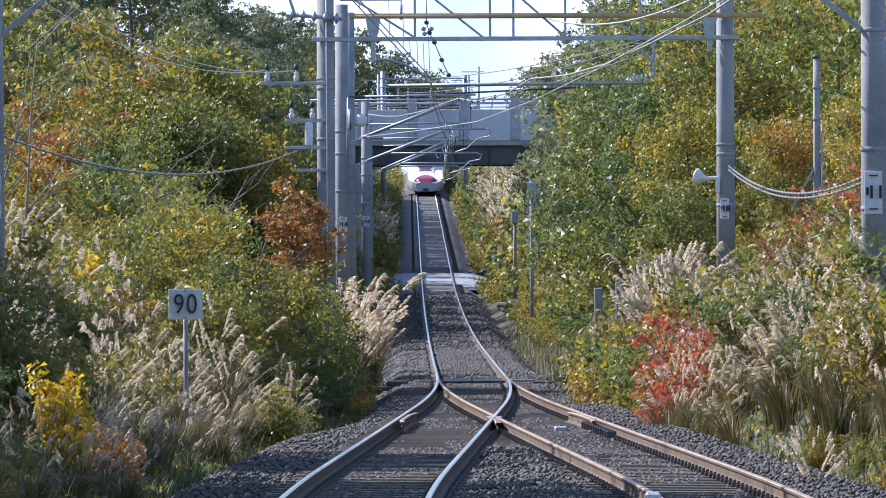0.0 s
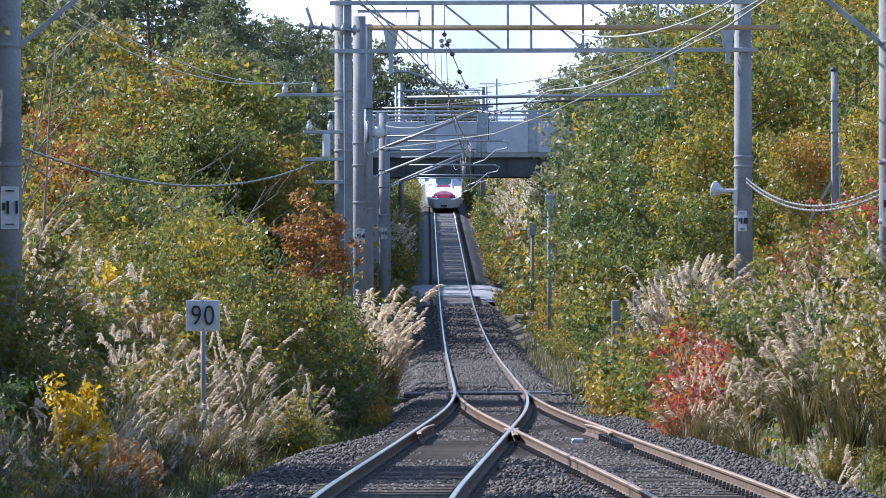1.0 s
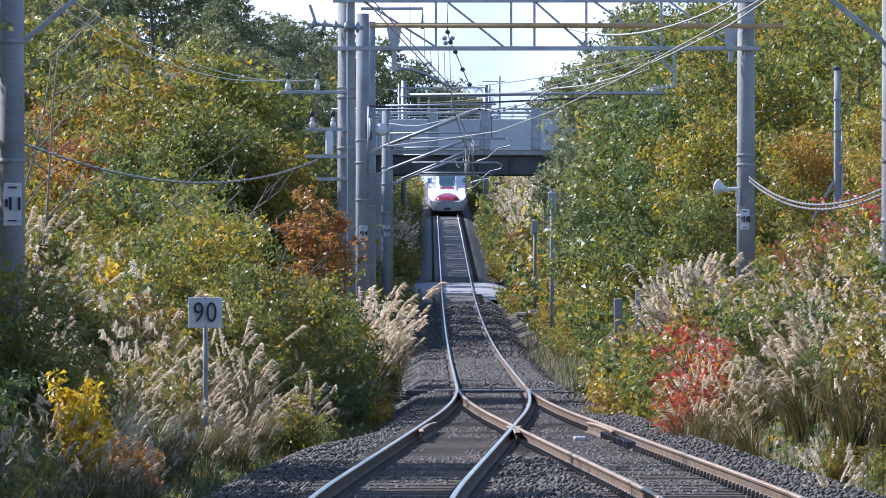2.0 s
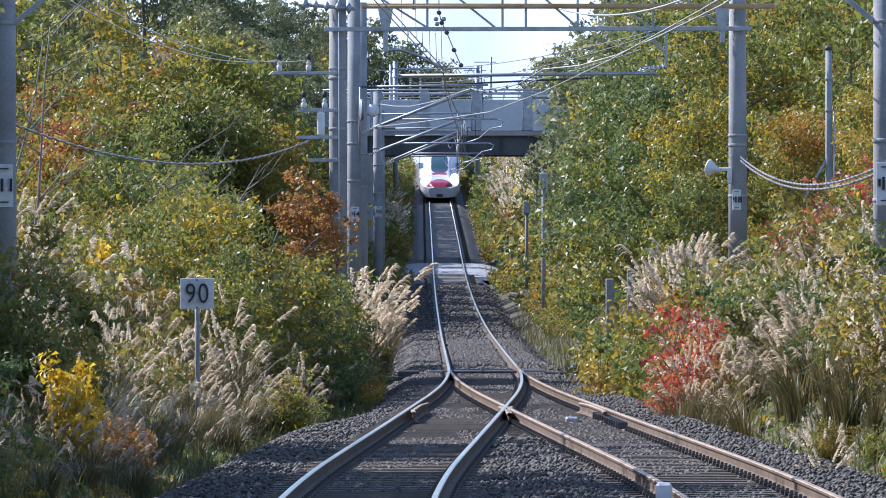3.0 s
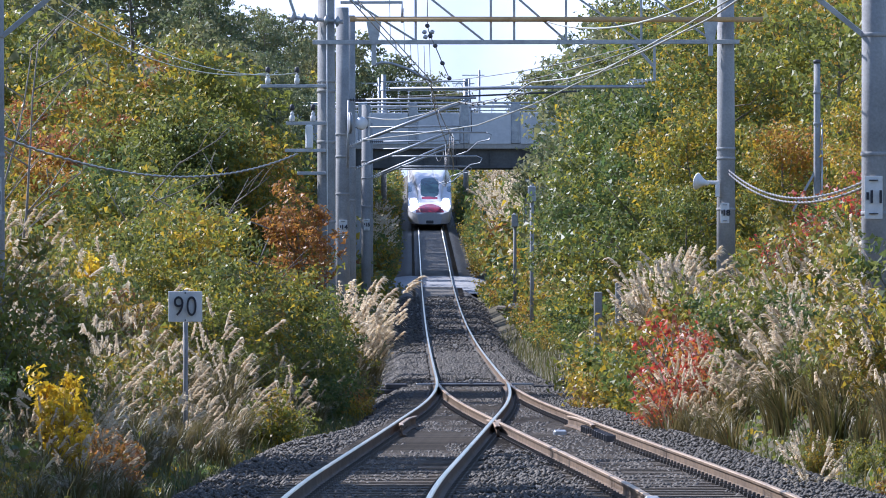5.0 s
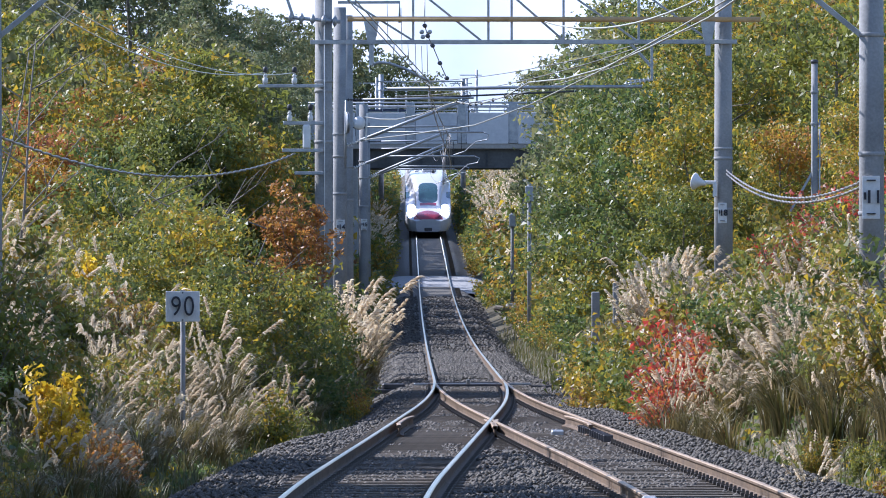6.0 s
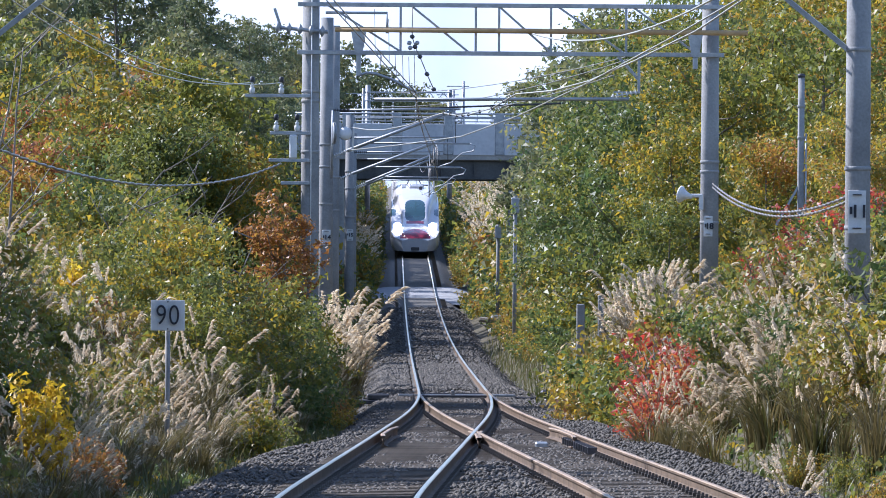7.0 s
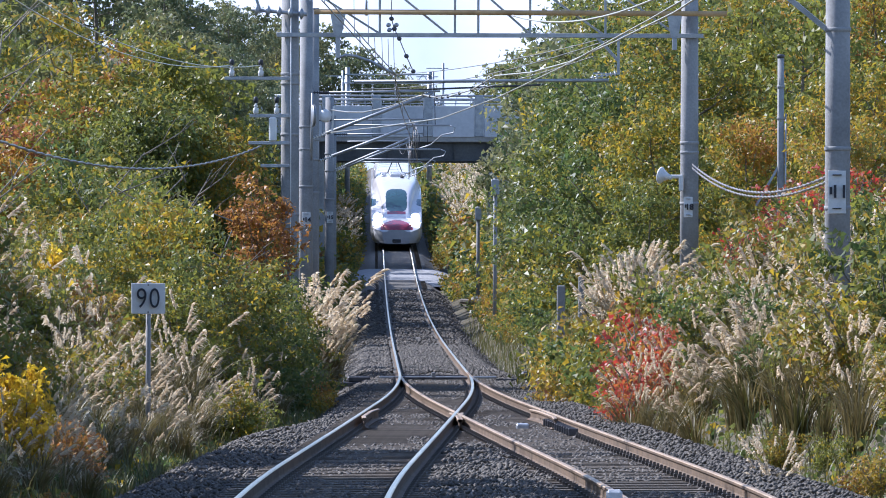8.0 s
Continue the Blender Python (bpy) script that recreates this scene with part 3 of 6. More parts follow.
def build_portal_mid():
    y = 140.0
    p = thing("catenary_portal", pose(0, y, 0), "overhead-line portal with a lattice steel beam between two concrete poles", "catenary portal", "overhead line portals")
    xl, xr = -2.35, 5.9
    for x, ztop in ((xl, 9.4), (xr, 8.6)):
        shaft(p, x, 0, ground_z(x, y) - 0.3, ztop, 0.2, 0.17, "pole")
        for z in (6.82, 7.8):
            band(p, x, 0, z, 0.185)
    for z, w in ((6.8, 0.05), (7.79, 0.05)):
        bm = bmesh.new()
        add_box(bm, (xl + xr) / 2, -0.2, z, xr - xl + 0.55, 0.09, 0.09, 0.008)
        part("chord", bm, M_GALV, p)
    part("tube", tubes("tube", [([(xl + 0.5, -0.42, 7.27), (xr + 0.75, -0.42, 7.25)], 0.055)], M_ORANGE, 10), parent=p, label="weathered ochre steel tube")
    posts = [-0.5, 1.05, 1.53, 2.6, 4.15]
    for x in posts:
        bar("post", p, (x, -0.2, 6.82), (x, -0.2, 7.77), 0.035, M_GALV)
    for a, b in ((-2.0, -0.5), (-0.28, 0.9), (1.53, 2.6), (2.75, 4.1), (4.3, 5.6)):
        bar("diagonal", p, (a, -0.2, 7.77), (b, -0.2, 6.83), 0.03, M_GALV)
    # tapered hangers below the tube
    for x, zb in ((-1.36, 6.32), (5.57, 6.5)):
        bm = bmesh.new()
        vs = add_box(bm, 0, 0, 7.0, 0.32, 0.06, 0.5)
        for v in vs:
            if v.co.z < 7.0:
                v.co.x *= 0.45
        add_box(bm, 0, 0, (6.75 + zb) / 2, 0.1, 0.05, 6.75 - zb, 0.01)
        h = part("hanger", bm, M_GALV, p)
        h.matrix_basis = pose(x, -0.42, 0)
    # curved tube below the beam
    part("curved_tube", tubes("curved_tube", [([(-1.36, -0.42, 6.32), (-1.2, -0.42, 6.38), (-1.0, -0.42, 6.36), (-0.67, -0.42, 6.25), (-0.4, -0.42, 6.1), (-0.18, -0.3, 6.0)], 0.028)], M_GALV, 8), parent=p)
    # bracket at the right, carrying a feeder
    bar("bracket", p, (3.95, -0.2, 6.8), (4.4, -0.2, 6.3), 0.04, M_GALV)
    bar("bracket", p, (4.42, -0.2, 6.8), (4.42, -0.2, 6.0), 0.04, M_GALV)
    bar("bracket", p, (3.9, -0.2, 6.02), (4.45, -0.2, 6.02), 0.025, M_GALV)
    disc_string("insulator", p, (3.85, -0.2, 5.93), (4.4, -0.2, 6.02), 6, 0.06, M_PORCELAIN)
    # arms with pin insulators on the outer side of the left pole
    for z, x0, pins in ((5.9, -3.6, (-3.55, -2.95)), (5.13, -3.08, (-3.05, -2.62)), (4.57, -3.1, ()), (4.1, -2.85, ())):
        bm = bmesh.new()
        add_box(bm, (x0 + xl) / 2 - 0.05, -0.22, z, xl - x0 + 0.1, 0.07, 0.07, 0.008)
        part("arm", bm, M_GALV, p)
        for px in pins:
            insulator(p, px, -0.22, z + 0.035)
    bm = bmesh.new()
    add_box(bm, -2.7, -0.2, 4.85, 0.16, 0.2, 0.5, 0.03)
    part("terminal_box", bm, M_PLATE, p, "pale grey terminal box")
    part("conduit", tubes("conduit", [([(xl + 0.02, -0.205, 0.5), (xl + 0.02, -0.205, 8.8)], 0.012)], M_PLATE, 6), parent=p, label="thin pale conduit")
    for z in (5.8, 6.0, 4.75, 3.1):
        band(p, xl, 0, z, 0.186)
        band(p, xr, 0, z - 1.4, 0.19)
    plate(p, xr - 0.03, -0.2, 3.27, 0.18, 0.42, "18", True, 0.17)
    # end fitting of the dead-ended feeder at the head of the left pole
    disc_string("strain_insulator", p, (xl - 0.8, -0.2, 7.32), (xl + 0.35, -0.2, 7.22), 5, 0.13, M_GALV, 0.04)
    bar("bracket", p, (xl - 0.75, -0.2, 7.7), (xl - 0.6, -0.2, 7.25), 0.04, M_GALV)
    part("messenger_clamp", tubes("messenger_clamp", [([(xl + 0.3, -0.2, 7.62), (0.42 - 1.2, -0.2, 7.62), (0.42 - 1.2, -0.2, 7.2)], 0.03)], M_GALV, 6), parent=p)
    # loudspeaker on the right pole
    sp = thing("loudspeaker", pose(5.55, y - 0.25, 3.88), "cream horn loudspeaker clamped to the portal pole", "loudspeaker")
    me = lathe("horn", [(0.05, 0.0), (0.075, 0.12), (0.13, 0.24), (0.2, 0.33), (0.21, 0.36), (0.18, 0.34), (0.03, 0.1)], M_PLATE, 20)
    h = part("horn", me, parent=sp)
    h.matrix_basis = pose(-0.02, 0, 0, 0, -80, -28) @ Matrix.Diagonal((0.85, 0.85, 0.75, 1))
    bm = bmesh.new()
    add_box(bm, 0.08, 0.05, 0.02, 0.26, 0.08, 0.08, 0.02)
    add_box(bm, 0.17, 0.05, -0.14, 0.09, 0.1, 0.28, 0.015)
    part("driver_and_bracket", bm, M_PLATE, sp)


def build_portal_far():
    """Lattice portal beyond the bridge."""
    y = 475.0
    p = thing("catenary_portal", pose(0, y, 0), "distant grey lattice portal over the line beyond the bridge", "catenary portal", "overhead line portals")
    for x, top in ((-3.95, 14.6), (1.8, 14.3)):
        shaft(p, x, 0, ground_z(x, y) - 0.3, top, 0.2, 0.17, "pole", M_GALV)
    for z in (13.5, 14.1):
        bm = bmesh.new()
        add_box(bm, -1.08, -0.2, z, 6.1, 0.1, 0.1, 0.01)
        part("chord", bm, M_GALV, p)
    for i in range(6):
        x = -3.9 + i * 0.95
        bar("web_bar", p, (x, -0.2, 13.5), (x + 0.48, -0.2, 14.1), 0.035, M_GALV)
        bar("web_bar", p, (x + 0.48, -0.2, 14.1), (x + 0.95, -0.2, 13.5), 0.035, M_GALV)
    for x, z in ((-2.9, 12.7), (-2.2, 12.4), (-0.6, 12.5)):
        disc_string("insulator", p, (x, -0.2, 13.5), (x, -0.2, z), 5, 0.1, M_PORCELAIN)
    for z in (12.2, 11.4):
        bar("arm", p, (-3.95, -0.2, z), (-2.0, -0.2, z + 0.1), 0.05, M_GALV)


def cantilever(parent, y, side_x, trk, z_rail, pale=False):
    """Hinged tubular bracket from a mast at side_x to over the track at trk (mast's own space: y 0)."""
    zc = z_rail + 5.15
    mat = M_GALV
    part("cantilever_tube", tubes("cantilever_tube", [([(side_x + 0.55, 0, zc + 0.4), (trk + 0.25, 0, zc + 1.5)], 0.045)], mat, 8), parent=parent)
    disc_string("rod_insulator", parent, (side_x + 0.12, 0, zc + 0.23), (side_x + 0.6, 0, zc + 0.42), 7, 0.06, M_PORCELAIN)
    part("top_tube", tubes("top_tube", [([(side_x + 0.6, 0, zc + 1.5), (trk + 0.45, 0, zc + 1.54)], 0.028)], mat, 8), parent=parent)
    disc_string("rod_insulator", parent, (side_x + 0.12, 0, zc + 1.49), (side_x + 0.62, 0, zc + 1.5), 7, 0.055, M_DARKSTEEL)
    part("registration_tube", tubes("registration_tube", [([(side_x + 1.2, 0, zc + 0.62), (trk + 0.7, 0, zc + 0.62)], 0.026)], mat, 8), parent=parent)
    pts = [(trk + 0.7, 0, zc + 0.62), (trk + 0.86, 0, zc + 0.56), (trk + 0.8, 0, zc + 0.42), (trk + 0.5, 0, zc + 0.36), (trk + 0.2, 0, zc + 0.1), (trk - 0.1, 0, zc)]
    part("steady_arm", tubes("steady_arm", [(pts, 0.018)], mat, 6), parent=parent)
    part("dropper_rod", tubes("dropper_rod", [([(trk + 0.3, 0, zc + 1.5), (trk + 0.32, 0, zc + 0.6)], 0.012)], M_DARKSTEEL, 5), parent=parent)


def build_masts():
    specs = [(182.0, -2.62, 0.20, "14", 9.0, 3.1), (206.0, -2.74, 0.19, "", 9.6, 2.6), (240.0, -2.62, 0.18, "15", 7.6, 3.35), (292.0, -3.05, 0.17, "", 7.9, 3.6)]
    for y, x, r, word, top, zp in specs:
        m = thing("catenary_mast", pose(0, y, 0), "round concrete overhead-line mast with tubular bracket beside the line", "catenary mast", "overhead line masts")
        shaft(m, x, 0, ground_z(x, y) - 0.3, top, r, r * 0.85, "shaft")
        for z in (4.0, 5.0, 5.6):
            band(m, x, 0, z, r * 0.95)
        if word:
            plate(m, x + 0.02, -r - 0.02, zp, 0.22, 0.4, word, True, 0.18)
        cantilever(m, y, x, base_x(y), rail_z(y) + (0.3 if y == 182 else 0.0))
    # balance-weight tensioner with its wheel on the mast, and mast-foot boxes
    t = thing("wire_tensioner", pose(-2.3, 181.6, 5.9), "grey pulley-wheel wire tensioner bolted to a concrete mast", "tensioner")
    me = lathe("wheel", [(0.28, -0.04), (0.3, -0.02), (0.24, 0.0), (0.3, 0.02), (0.28, 0.04)], M_GALV, 20)
    w = part("wheel", me, parent=t)
    w.matrix_basis = pose(-0.12, 0, 0, 0, 90, 10)
    me = lathe("spring_drum", [(0.05, -0.1), (0.16, -0.1), (0.17, 0.1), (0.05, 0.12)], M_PLATE, 18)
    w = part("spring_drum", me, parent=t)
    w.matrix_basis = pose(0.2, -0.1, -0.02, 80, 0, 0)
    bar("yoke", t, (0.42, 0, 0.25), (0.38, 0, -0.5), 0.035, M_PLATE)
    bar("link", t, (0.1, 0, 0), (0.42, 0, -0.08), 0.03, M_GALV)
    part("weight_rod", tubes("weight_rod", [([(-0.15, 0, 0.6), (-0.18, 0, -1.2)], 0.03)], M_GALV, 6), parent=t)
    # thin steel pole with a stay among the trees, right
    s = thing("steel_pipe_pole", pose(7.75, 139.4, 0), "slim weathered steel pipe pole with a diagonal stay", "pole")
    shaft(s, 0, 0, ground_z(7.75, 139.4) - 0.2, 6.36, 0.078, 0.066, "pipe")
    part("cap", lathe("cap", [(0.075, 6.34), (0.08, 6.4), (0.05, 6.42)], M_DARKSTEEL, 14), parent=s)
    for z in (5.1, 5.75):
        band(s, 0, 0, z, 0.072)
    part("side_pipe", tubes("side_pipe", [([(0.1, -0.05, 2.0), (0.1, -0.05, 5.2)], 0.018)], M_GALV, 6), parent=s)
    bar("stay", s, (-0.05, 0, 4.1), (-0.5, 0, 3.3), 0.035, M_GALV)
    # pole of the far side at the right of the line
    for y, x, top in ((222.0, 3.0, 4.6), (268.0, 2.95, 3.9)):
        q = thing("signal_post", pose(x, y, 0), "slim weathered steel post with a grey relay box", "post")
        shaft(q, 0, 0, ground_z(x, y) - 0.2, top, 0.07, 0.065, "pipe", M_CONCRETE)
        bm = bmesh.new()
        add_box(bm, 0, -0.1, top - 0.3, 0.26, 0.2, 0.5, 0.02)
        part("relay_box", bm, M_GALV, q)


def wire(name, label, pts, r, mat, category="overhead wire"):
    me = tubes(name, [(pts, r)], mat, 5)
    return tagged(new(name, me), label, category, "overhead wires")


def sagged(a, b, sag, n=14):
    a, b = Vector(a), Vector(b)
    return [a + (b - a) * (i / n) - Vector((0, 0, 4 * sag * (i / n) * (1 - i / n))) for i in range(n + 1)]


def twisted(pts):
    """Spiral wrap of a bundled cable."""
    return [p + Vector((0.007 * math.cos(i * 2.1), 0, 0.009 * math.sin(i * 2.1))) for i, p in enumerate(pts)]


def build_wires():
    # contact and messenger wire over the straight line and the platform road
    sup = [40, 95, 140, 206, 240, 292, 335, 400, 470, 545, 620]
    cont, mess = [], []
    for a, b in zip(sup[:-1], sup[1:]):
        for i in range(12):
            y = a + (b - a) * i / 12
            u = i / 12
            x = left_x(y) + 0.12 * math.sin(y * 0.05)
            zc, zm = rail_z(y) + 5.1, rail_z(y) + 6.05 + 0.5 * sm(140, 206, y) - 2.0 * u * (1 - u)
            near = 1 - sm(140, 206, y)          # pulled over and up to the curved tube of the portal
            x += (-0.18 - 0.0316 * max(140 - y, 0) - x) * near
            zm += (6.0 + 0.012 * (140 - y) - zm) * near
            zc += (zm - 0.12 - zc) * near
            cont.append((x, y, zc))
            mess.append((x, y, zm))
    wire("contact_wire", "grooved contact wire over the running line", cont, 0.011, M_WIRE)
    wire("messenger_wire", "sagging messenger wire above the contact wire", mess, 0.011, M_WIRE)
    k = 0
    for c, m in list(zip(cont, mess))[6:58]:
        k += 1
        if k % 2 == 0:
            wire("dropper", "thin dropper between messenger and contact wire", [c, m], 0.006, M_WIRE, "dropper")
    # wires of the siding, anchored at the tensioner
    pts = [(-2.0, 181.6, 5.44), (-0.66, 168, 5.36), (0.83, 150, 5.27), (1.82, 135, 5.4), (2.75, 118, 5.6), (3.66, 100, 5.87), (4.6, 80, 6.2)]
    wire("contact_wire", "pale contact wire slanting from the mast to the siding", pts, 0.014, M_WIRE_LIT)
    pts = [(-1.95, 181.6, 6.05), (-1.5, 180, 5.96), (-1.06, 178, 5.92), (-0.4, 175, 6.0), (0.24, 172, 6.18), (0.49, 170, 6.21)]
    wire("messenger_wire", "pale messenger wire rising from the tensioner", pts, 0.016, M_WIRE_LIT)
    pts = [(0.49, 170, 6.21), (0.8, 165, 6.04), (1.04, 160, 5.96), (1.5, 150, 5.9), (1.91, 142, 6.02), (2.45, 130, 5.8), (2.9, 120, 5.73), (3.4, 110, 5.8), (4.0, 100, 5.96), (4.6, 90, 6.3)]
    wire("messenger_wire", "sagging messenger wire of the siding with clips", pts, 0.016, M_WIRE_LIT)
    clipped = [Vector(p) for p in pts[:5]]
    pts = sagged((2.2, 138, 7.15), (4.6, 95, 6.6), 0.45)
    wire("feeder_wire", "pale feeder cable sagging under the portal beam", pts, 0.018, M_WIRE_LIT)
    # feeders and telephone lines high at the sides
    wire("feeder_wire", "thin feeder line on pin insulators", sagged((-3.55, 139.8, 6.17), (-6.4, 95, 6.6), 0.55), 0.01, M_WIRE_LIT)
    wire("feeder_wire", "thin feeder line on pin insulators", sagged((-2.95, 139.8, 6.17), (-6.1, 95, 6.6), 0.55), 0.01, M_WIRE_LIT)
    wire("bundled_cable", "spiral-wrapped grey communication cable sagging along the bank", twisted(sagged((-2.95, 139.8, 4.5), (-6.3, 95, 4.2), 0.55, 130)), 0.02, M_WIRE)
    for z in (0, -0.075):
        wire("bundled_cable", "grey communication cable sagging between portal poles", twisted(sagged((5.95, 139.7, 4.15 + z), (6.05, 95, 3.55 + z), 0.42, 130)), 0.02, M_WIRE)
    for z, x0, x1 in ((7.9, -1.5, 4.5), (7.55, -1.2, 4.2), (8.4, -1.0, 6.0)):
        wire("feeder_wire", "thin dark line crossing above the track", sagged((x0, 240, z), (x1, 150, z - 0.9), 0.3), 0.012, M_WIRE)
    wire("cross_span", "horizontal steel span pipe behind the portal", [(-1.1, 149, 6.05), (4.5, 149, 6.1)], 0.04, M_GALV, "span pipe")
    wire("cross_span", "horizontal steel span wire above the line", [(-2.7, 206, 7.0), (4.4, 206, 7.3)], 0.03, M_DARKSTEEL, "span pipe")
    # clips along the slanting messenger
    fit = thing("wire_clip_row", pose(0, 0, 0), "row of small dark clips on the messenger wire", "wire fitting")
    for p, q in zip(clipped[:-1], clipped[1:]):
        for u in (0.0, 0.5):
            b2 = bmesh.new()
            add_box(b2, *(p + (q - p) * u), 0.06, 0.1, 0.08, 0.014)
            part("clip", b2, M_DARKSTEEL, fit)
    # hanging line with round weights under the beam, and the slack droppers beside it
    drop = thing("hanging_bead_line", pose(0, 139.6, 0), "slack dark wire with round bead insulators under the portal", "wire fitting")
    line = [Vector(p) for p in ((-0.26, 0, 7.75), (-0.26, 0, 7.13), (-0.2, 0, 6.92), (-0.1, 0, 6.72), (0.05, 0, 6.36), (0.19, 0, 6.05))]
    part("line", tubes("line", [(line, 0.011)], M_WIRE, 6), parent=drop)
    for p in line[1:]:
        part("bead", lathe("bead", [(0.015, -0.045), (0.05, -0.02), (0.05, 0.02), (0.015, 0.045)], M_DARKSTEEL, 12), parent=drop).matrix_basis = pose(*p, 0, 20)
    for p in ((-0.32, 0, 7.0), (-0.16, 0, 7.0), (-0.3, 0, 6.9)):
        part("bead", lathe("bead", [(0.015, -0.05), (0.045, -0.02), (0.045, 0.02), (0.015, 0.05)], M_GALV, 12), parent=drop).matrix_basis = pose(*p, 0, 70)
    for x, za, zb in ((-1.04, 7.7, 6.75), (-0.92, 6.85, 6.4), (-0.75, 7.5, 6.62), (-0.61, 6.75, 6.4), (-0.46, 6.8, 6.15), (-0.33, 6.72, 6.05), (-0.22, 6.9, 6.1)):
        part("dropper", tubes("dropper", [([(x, 0.2, za), (x + 0.02, 0.2, zb)], 0.007)], M_WIRE, 5), parent=drop)


def build_signs():
    s = thing("speed_sign", pose(-3.76, 100, 0), "square white speed board with black 90 on a steel post", "speed sign")
    shaft(s, 0, 0.03, ground_z(-3.76, 100) - 0.2, 1.95, 0.036, 0.036, "post", M_CONCRETE)
    bm = bmesh.new()
    add_box(bm, 0, -0.03, 1.71, 0.5, 0.015, 0.45, 0.005)
    b = part("board", bm, M_PLATE, s, "white board with black digits")
    for ch, dx in (("9", -0.095), ("0", 0.095)):
        t = part("digit", text_mesh(ch, 0.42, M_INK, -0.003), parent=b, label="bold black digit")
        t.matrix_basis = pose(dx, -0.075, 1.7, 90) @ Matrix.Diagonal((0.82, 1, 1, 1))
    for dz in (-0.2, 0.2):
        bm = bmesh.new()
        add_box(bm, 0, -0.04, 1.71 + dz, 0.02, 0.012, 0.02, 0.003)
        part("bolt", bm, M_DARKSTEEL, b)
    for x, y, top, w, lab in ((3.83, 146, 1.71, 0.125, "weathered concrete marker post in the grass"), (3.42, 147, 1.5, 0.18, "pale weathered concrete block post")):
        g = ground_z(x, y)
        h = top - g
        q = thing("concrete_marker_post", pose(x, y, g), lab, "marker post")
        bm = bmesh.new()
        add_box(bm, 0, 0, h / 2 - 0.1, w, w, h + 0.4, 0.02)
        part("post", bm, M_CONCRETE, q)
    # small rubble and timber heap beyond the points, right of the line
    rp = thing("material_heap", pose(2.9, 262, ground_z(2.9, 262)), "small heap of planks and pale sacks beside the line", "heap")
    for i in range(7):
        bm = bmesh.new()
        add_box(bm, random.uniform(-0.5, 0.6), random.uniform(-0.5, 0.5), 0.12 + 0.16 * i * 0.6, 0.55, 0.5, 0.18, 0.05, Euler((random.uniform(-.2, .2), random.uniform(-.2, .2), random.uniform(-1, 1))).to_matrix())
        part("sack", bm, [M_PIER, M_PLATE, M_BARK][i % 3], rp)


# ================= road bridge =================


def build_bridge():
    y = 350.0
    b = thing("road_bridge", pose(0, y, 0), "grey road overbridge with panelled parapets on dark steel girders", "bridge")
    x0, x1 = -12.0, 13.0
    bm = bmesh.new()
    add_box(bm, (x0 + x1) / 2, 4.2, 7.75, x1 - x0, 8.4, 0.3, 0.03)
    part("deck", bm, M_PIER, b)
    for k in range(4):
        bm = bmesh.new()
        yy = 0.4 + k * 2.5
        add_box(bm, (x0 + x1) / 2, yy, 7.12, x1 - x0, 0.05, 0.95)
        add_box(bm, (x0 + x1) / 2, yy, 6.64, x1 - x0, 0.4, 0.05)
        add_box(bm, (x0 + x1) / 2, yy, 7.58, x1 - x0, 0.4, 0.05)
        g = part("girder", bm, M_GIRDER, b)
        if k == 0:
            for i in range(15):
                bm = bmesh.new()
                add_box(bm, x0 + 1 + i * 1.7, yy - 0.1, 7.12, 0.03, 0.16, 0.9)
                part("stiffener", bm, M_GIRDER, g)
    # parapet panels with pilasters
    px = [-9.2, -6.6, -4.0, -1.4, 1.25, 3.9, 6.5, 9.1]
    for yy in (0.0, 8.3):
        for a, c in zip(px[:-1], px[1:]):
            bm = bmesh.new()
            add_box(bm, (a + c) / 2, yy, 8.66, c - a - 0.5, 0.12, 1.63, 0.03)
            part("parapet_panel", bm, M_BRIDGE, b)
        for a in px:
            bm = bmesh.new()
            add_box(bm, a, yy + 0.01, 8.92, 0.46, 0.16, 2.1, 0.03)
            part("pilaster", bm, M_GALV, b)
        part("hand_rail", tubes("hand_rail", [([(px[0], yy, 9.98), (px[-1], yy, 9.98)], 0.05)], M_GALV, 8), parent=b)
        for i in range(24):
            xx = px[0] + i * (px[-1] - px[0]) / 23
            bar("rail_post", b, (xx, yy, 9.55), (xx, yy, 9.98), 0.025, M_GALV)
        part("mid_rail", tubes("mid_rail", [([(px[0], yy, 9.75), (px[-1], yy, 9.75)], 0.03)], M_GALV, 8), parent=b)
    # abutments
    for x, w in ((-5.2, 2.2), (5.6, 2.4)):
        bm = bmesh.new()
        add_box(bm, x, 4.2, 4.0, w, 8.0, 5.4, 0.06)
        part("abutment", bm, M_PIER, b)


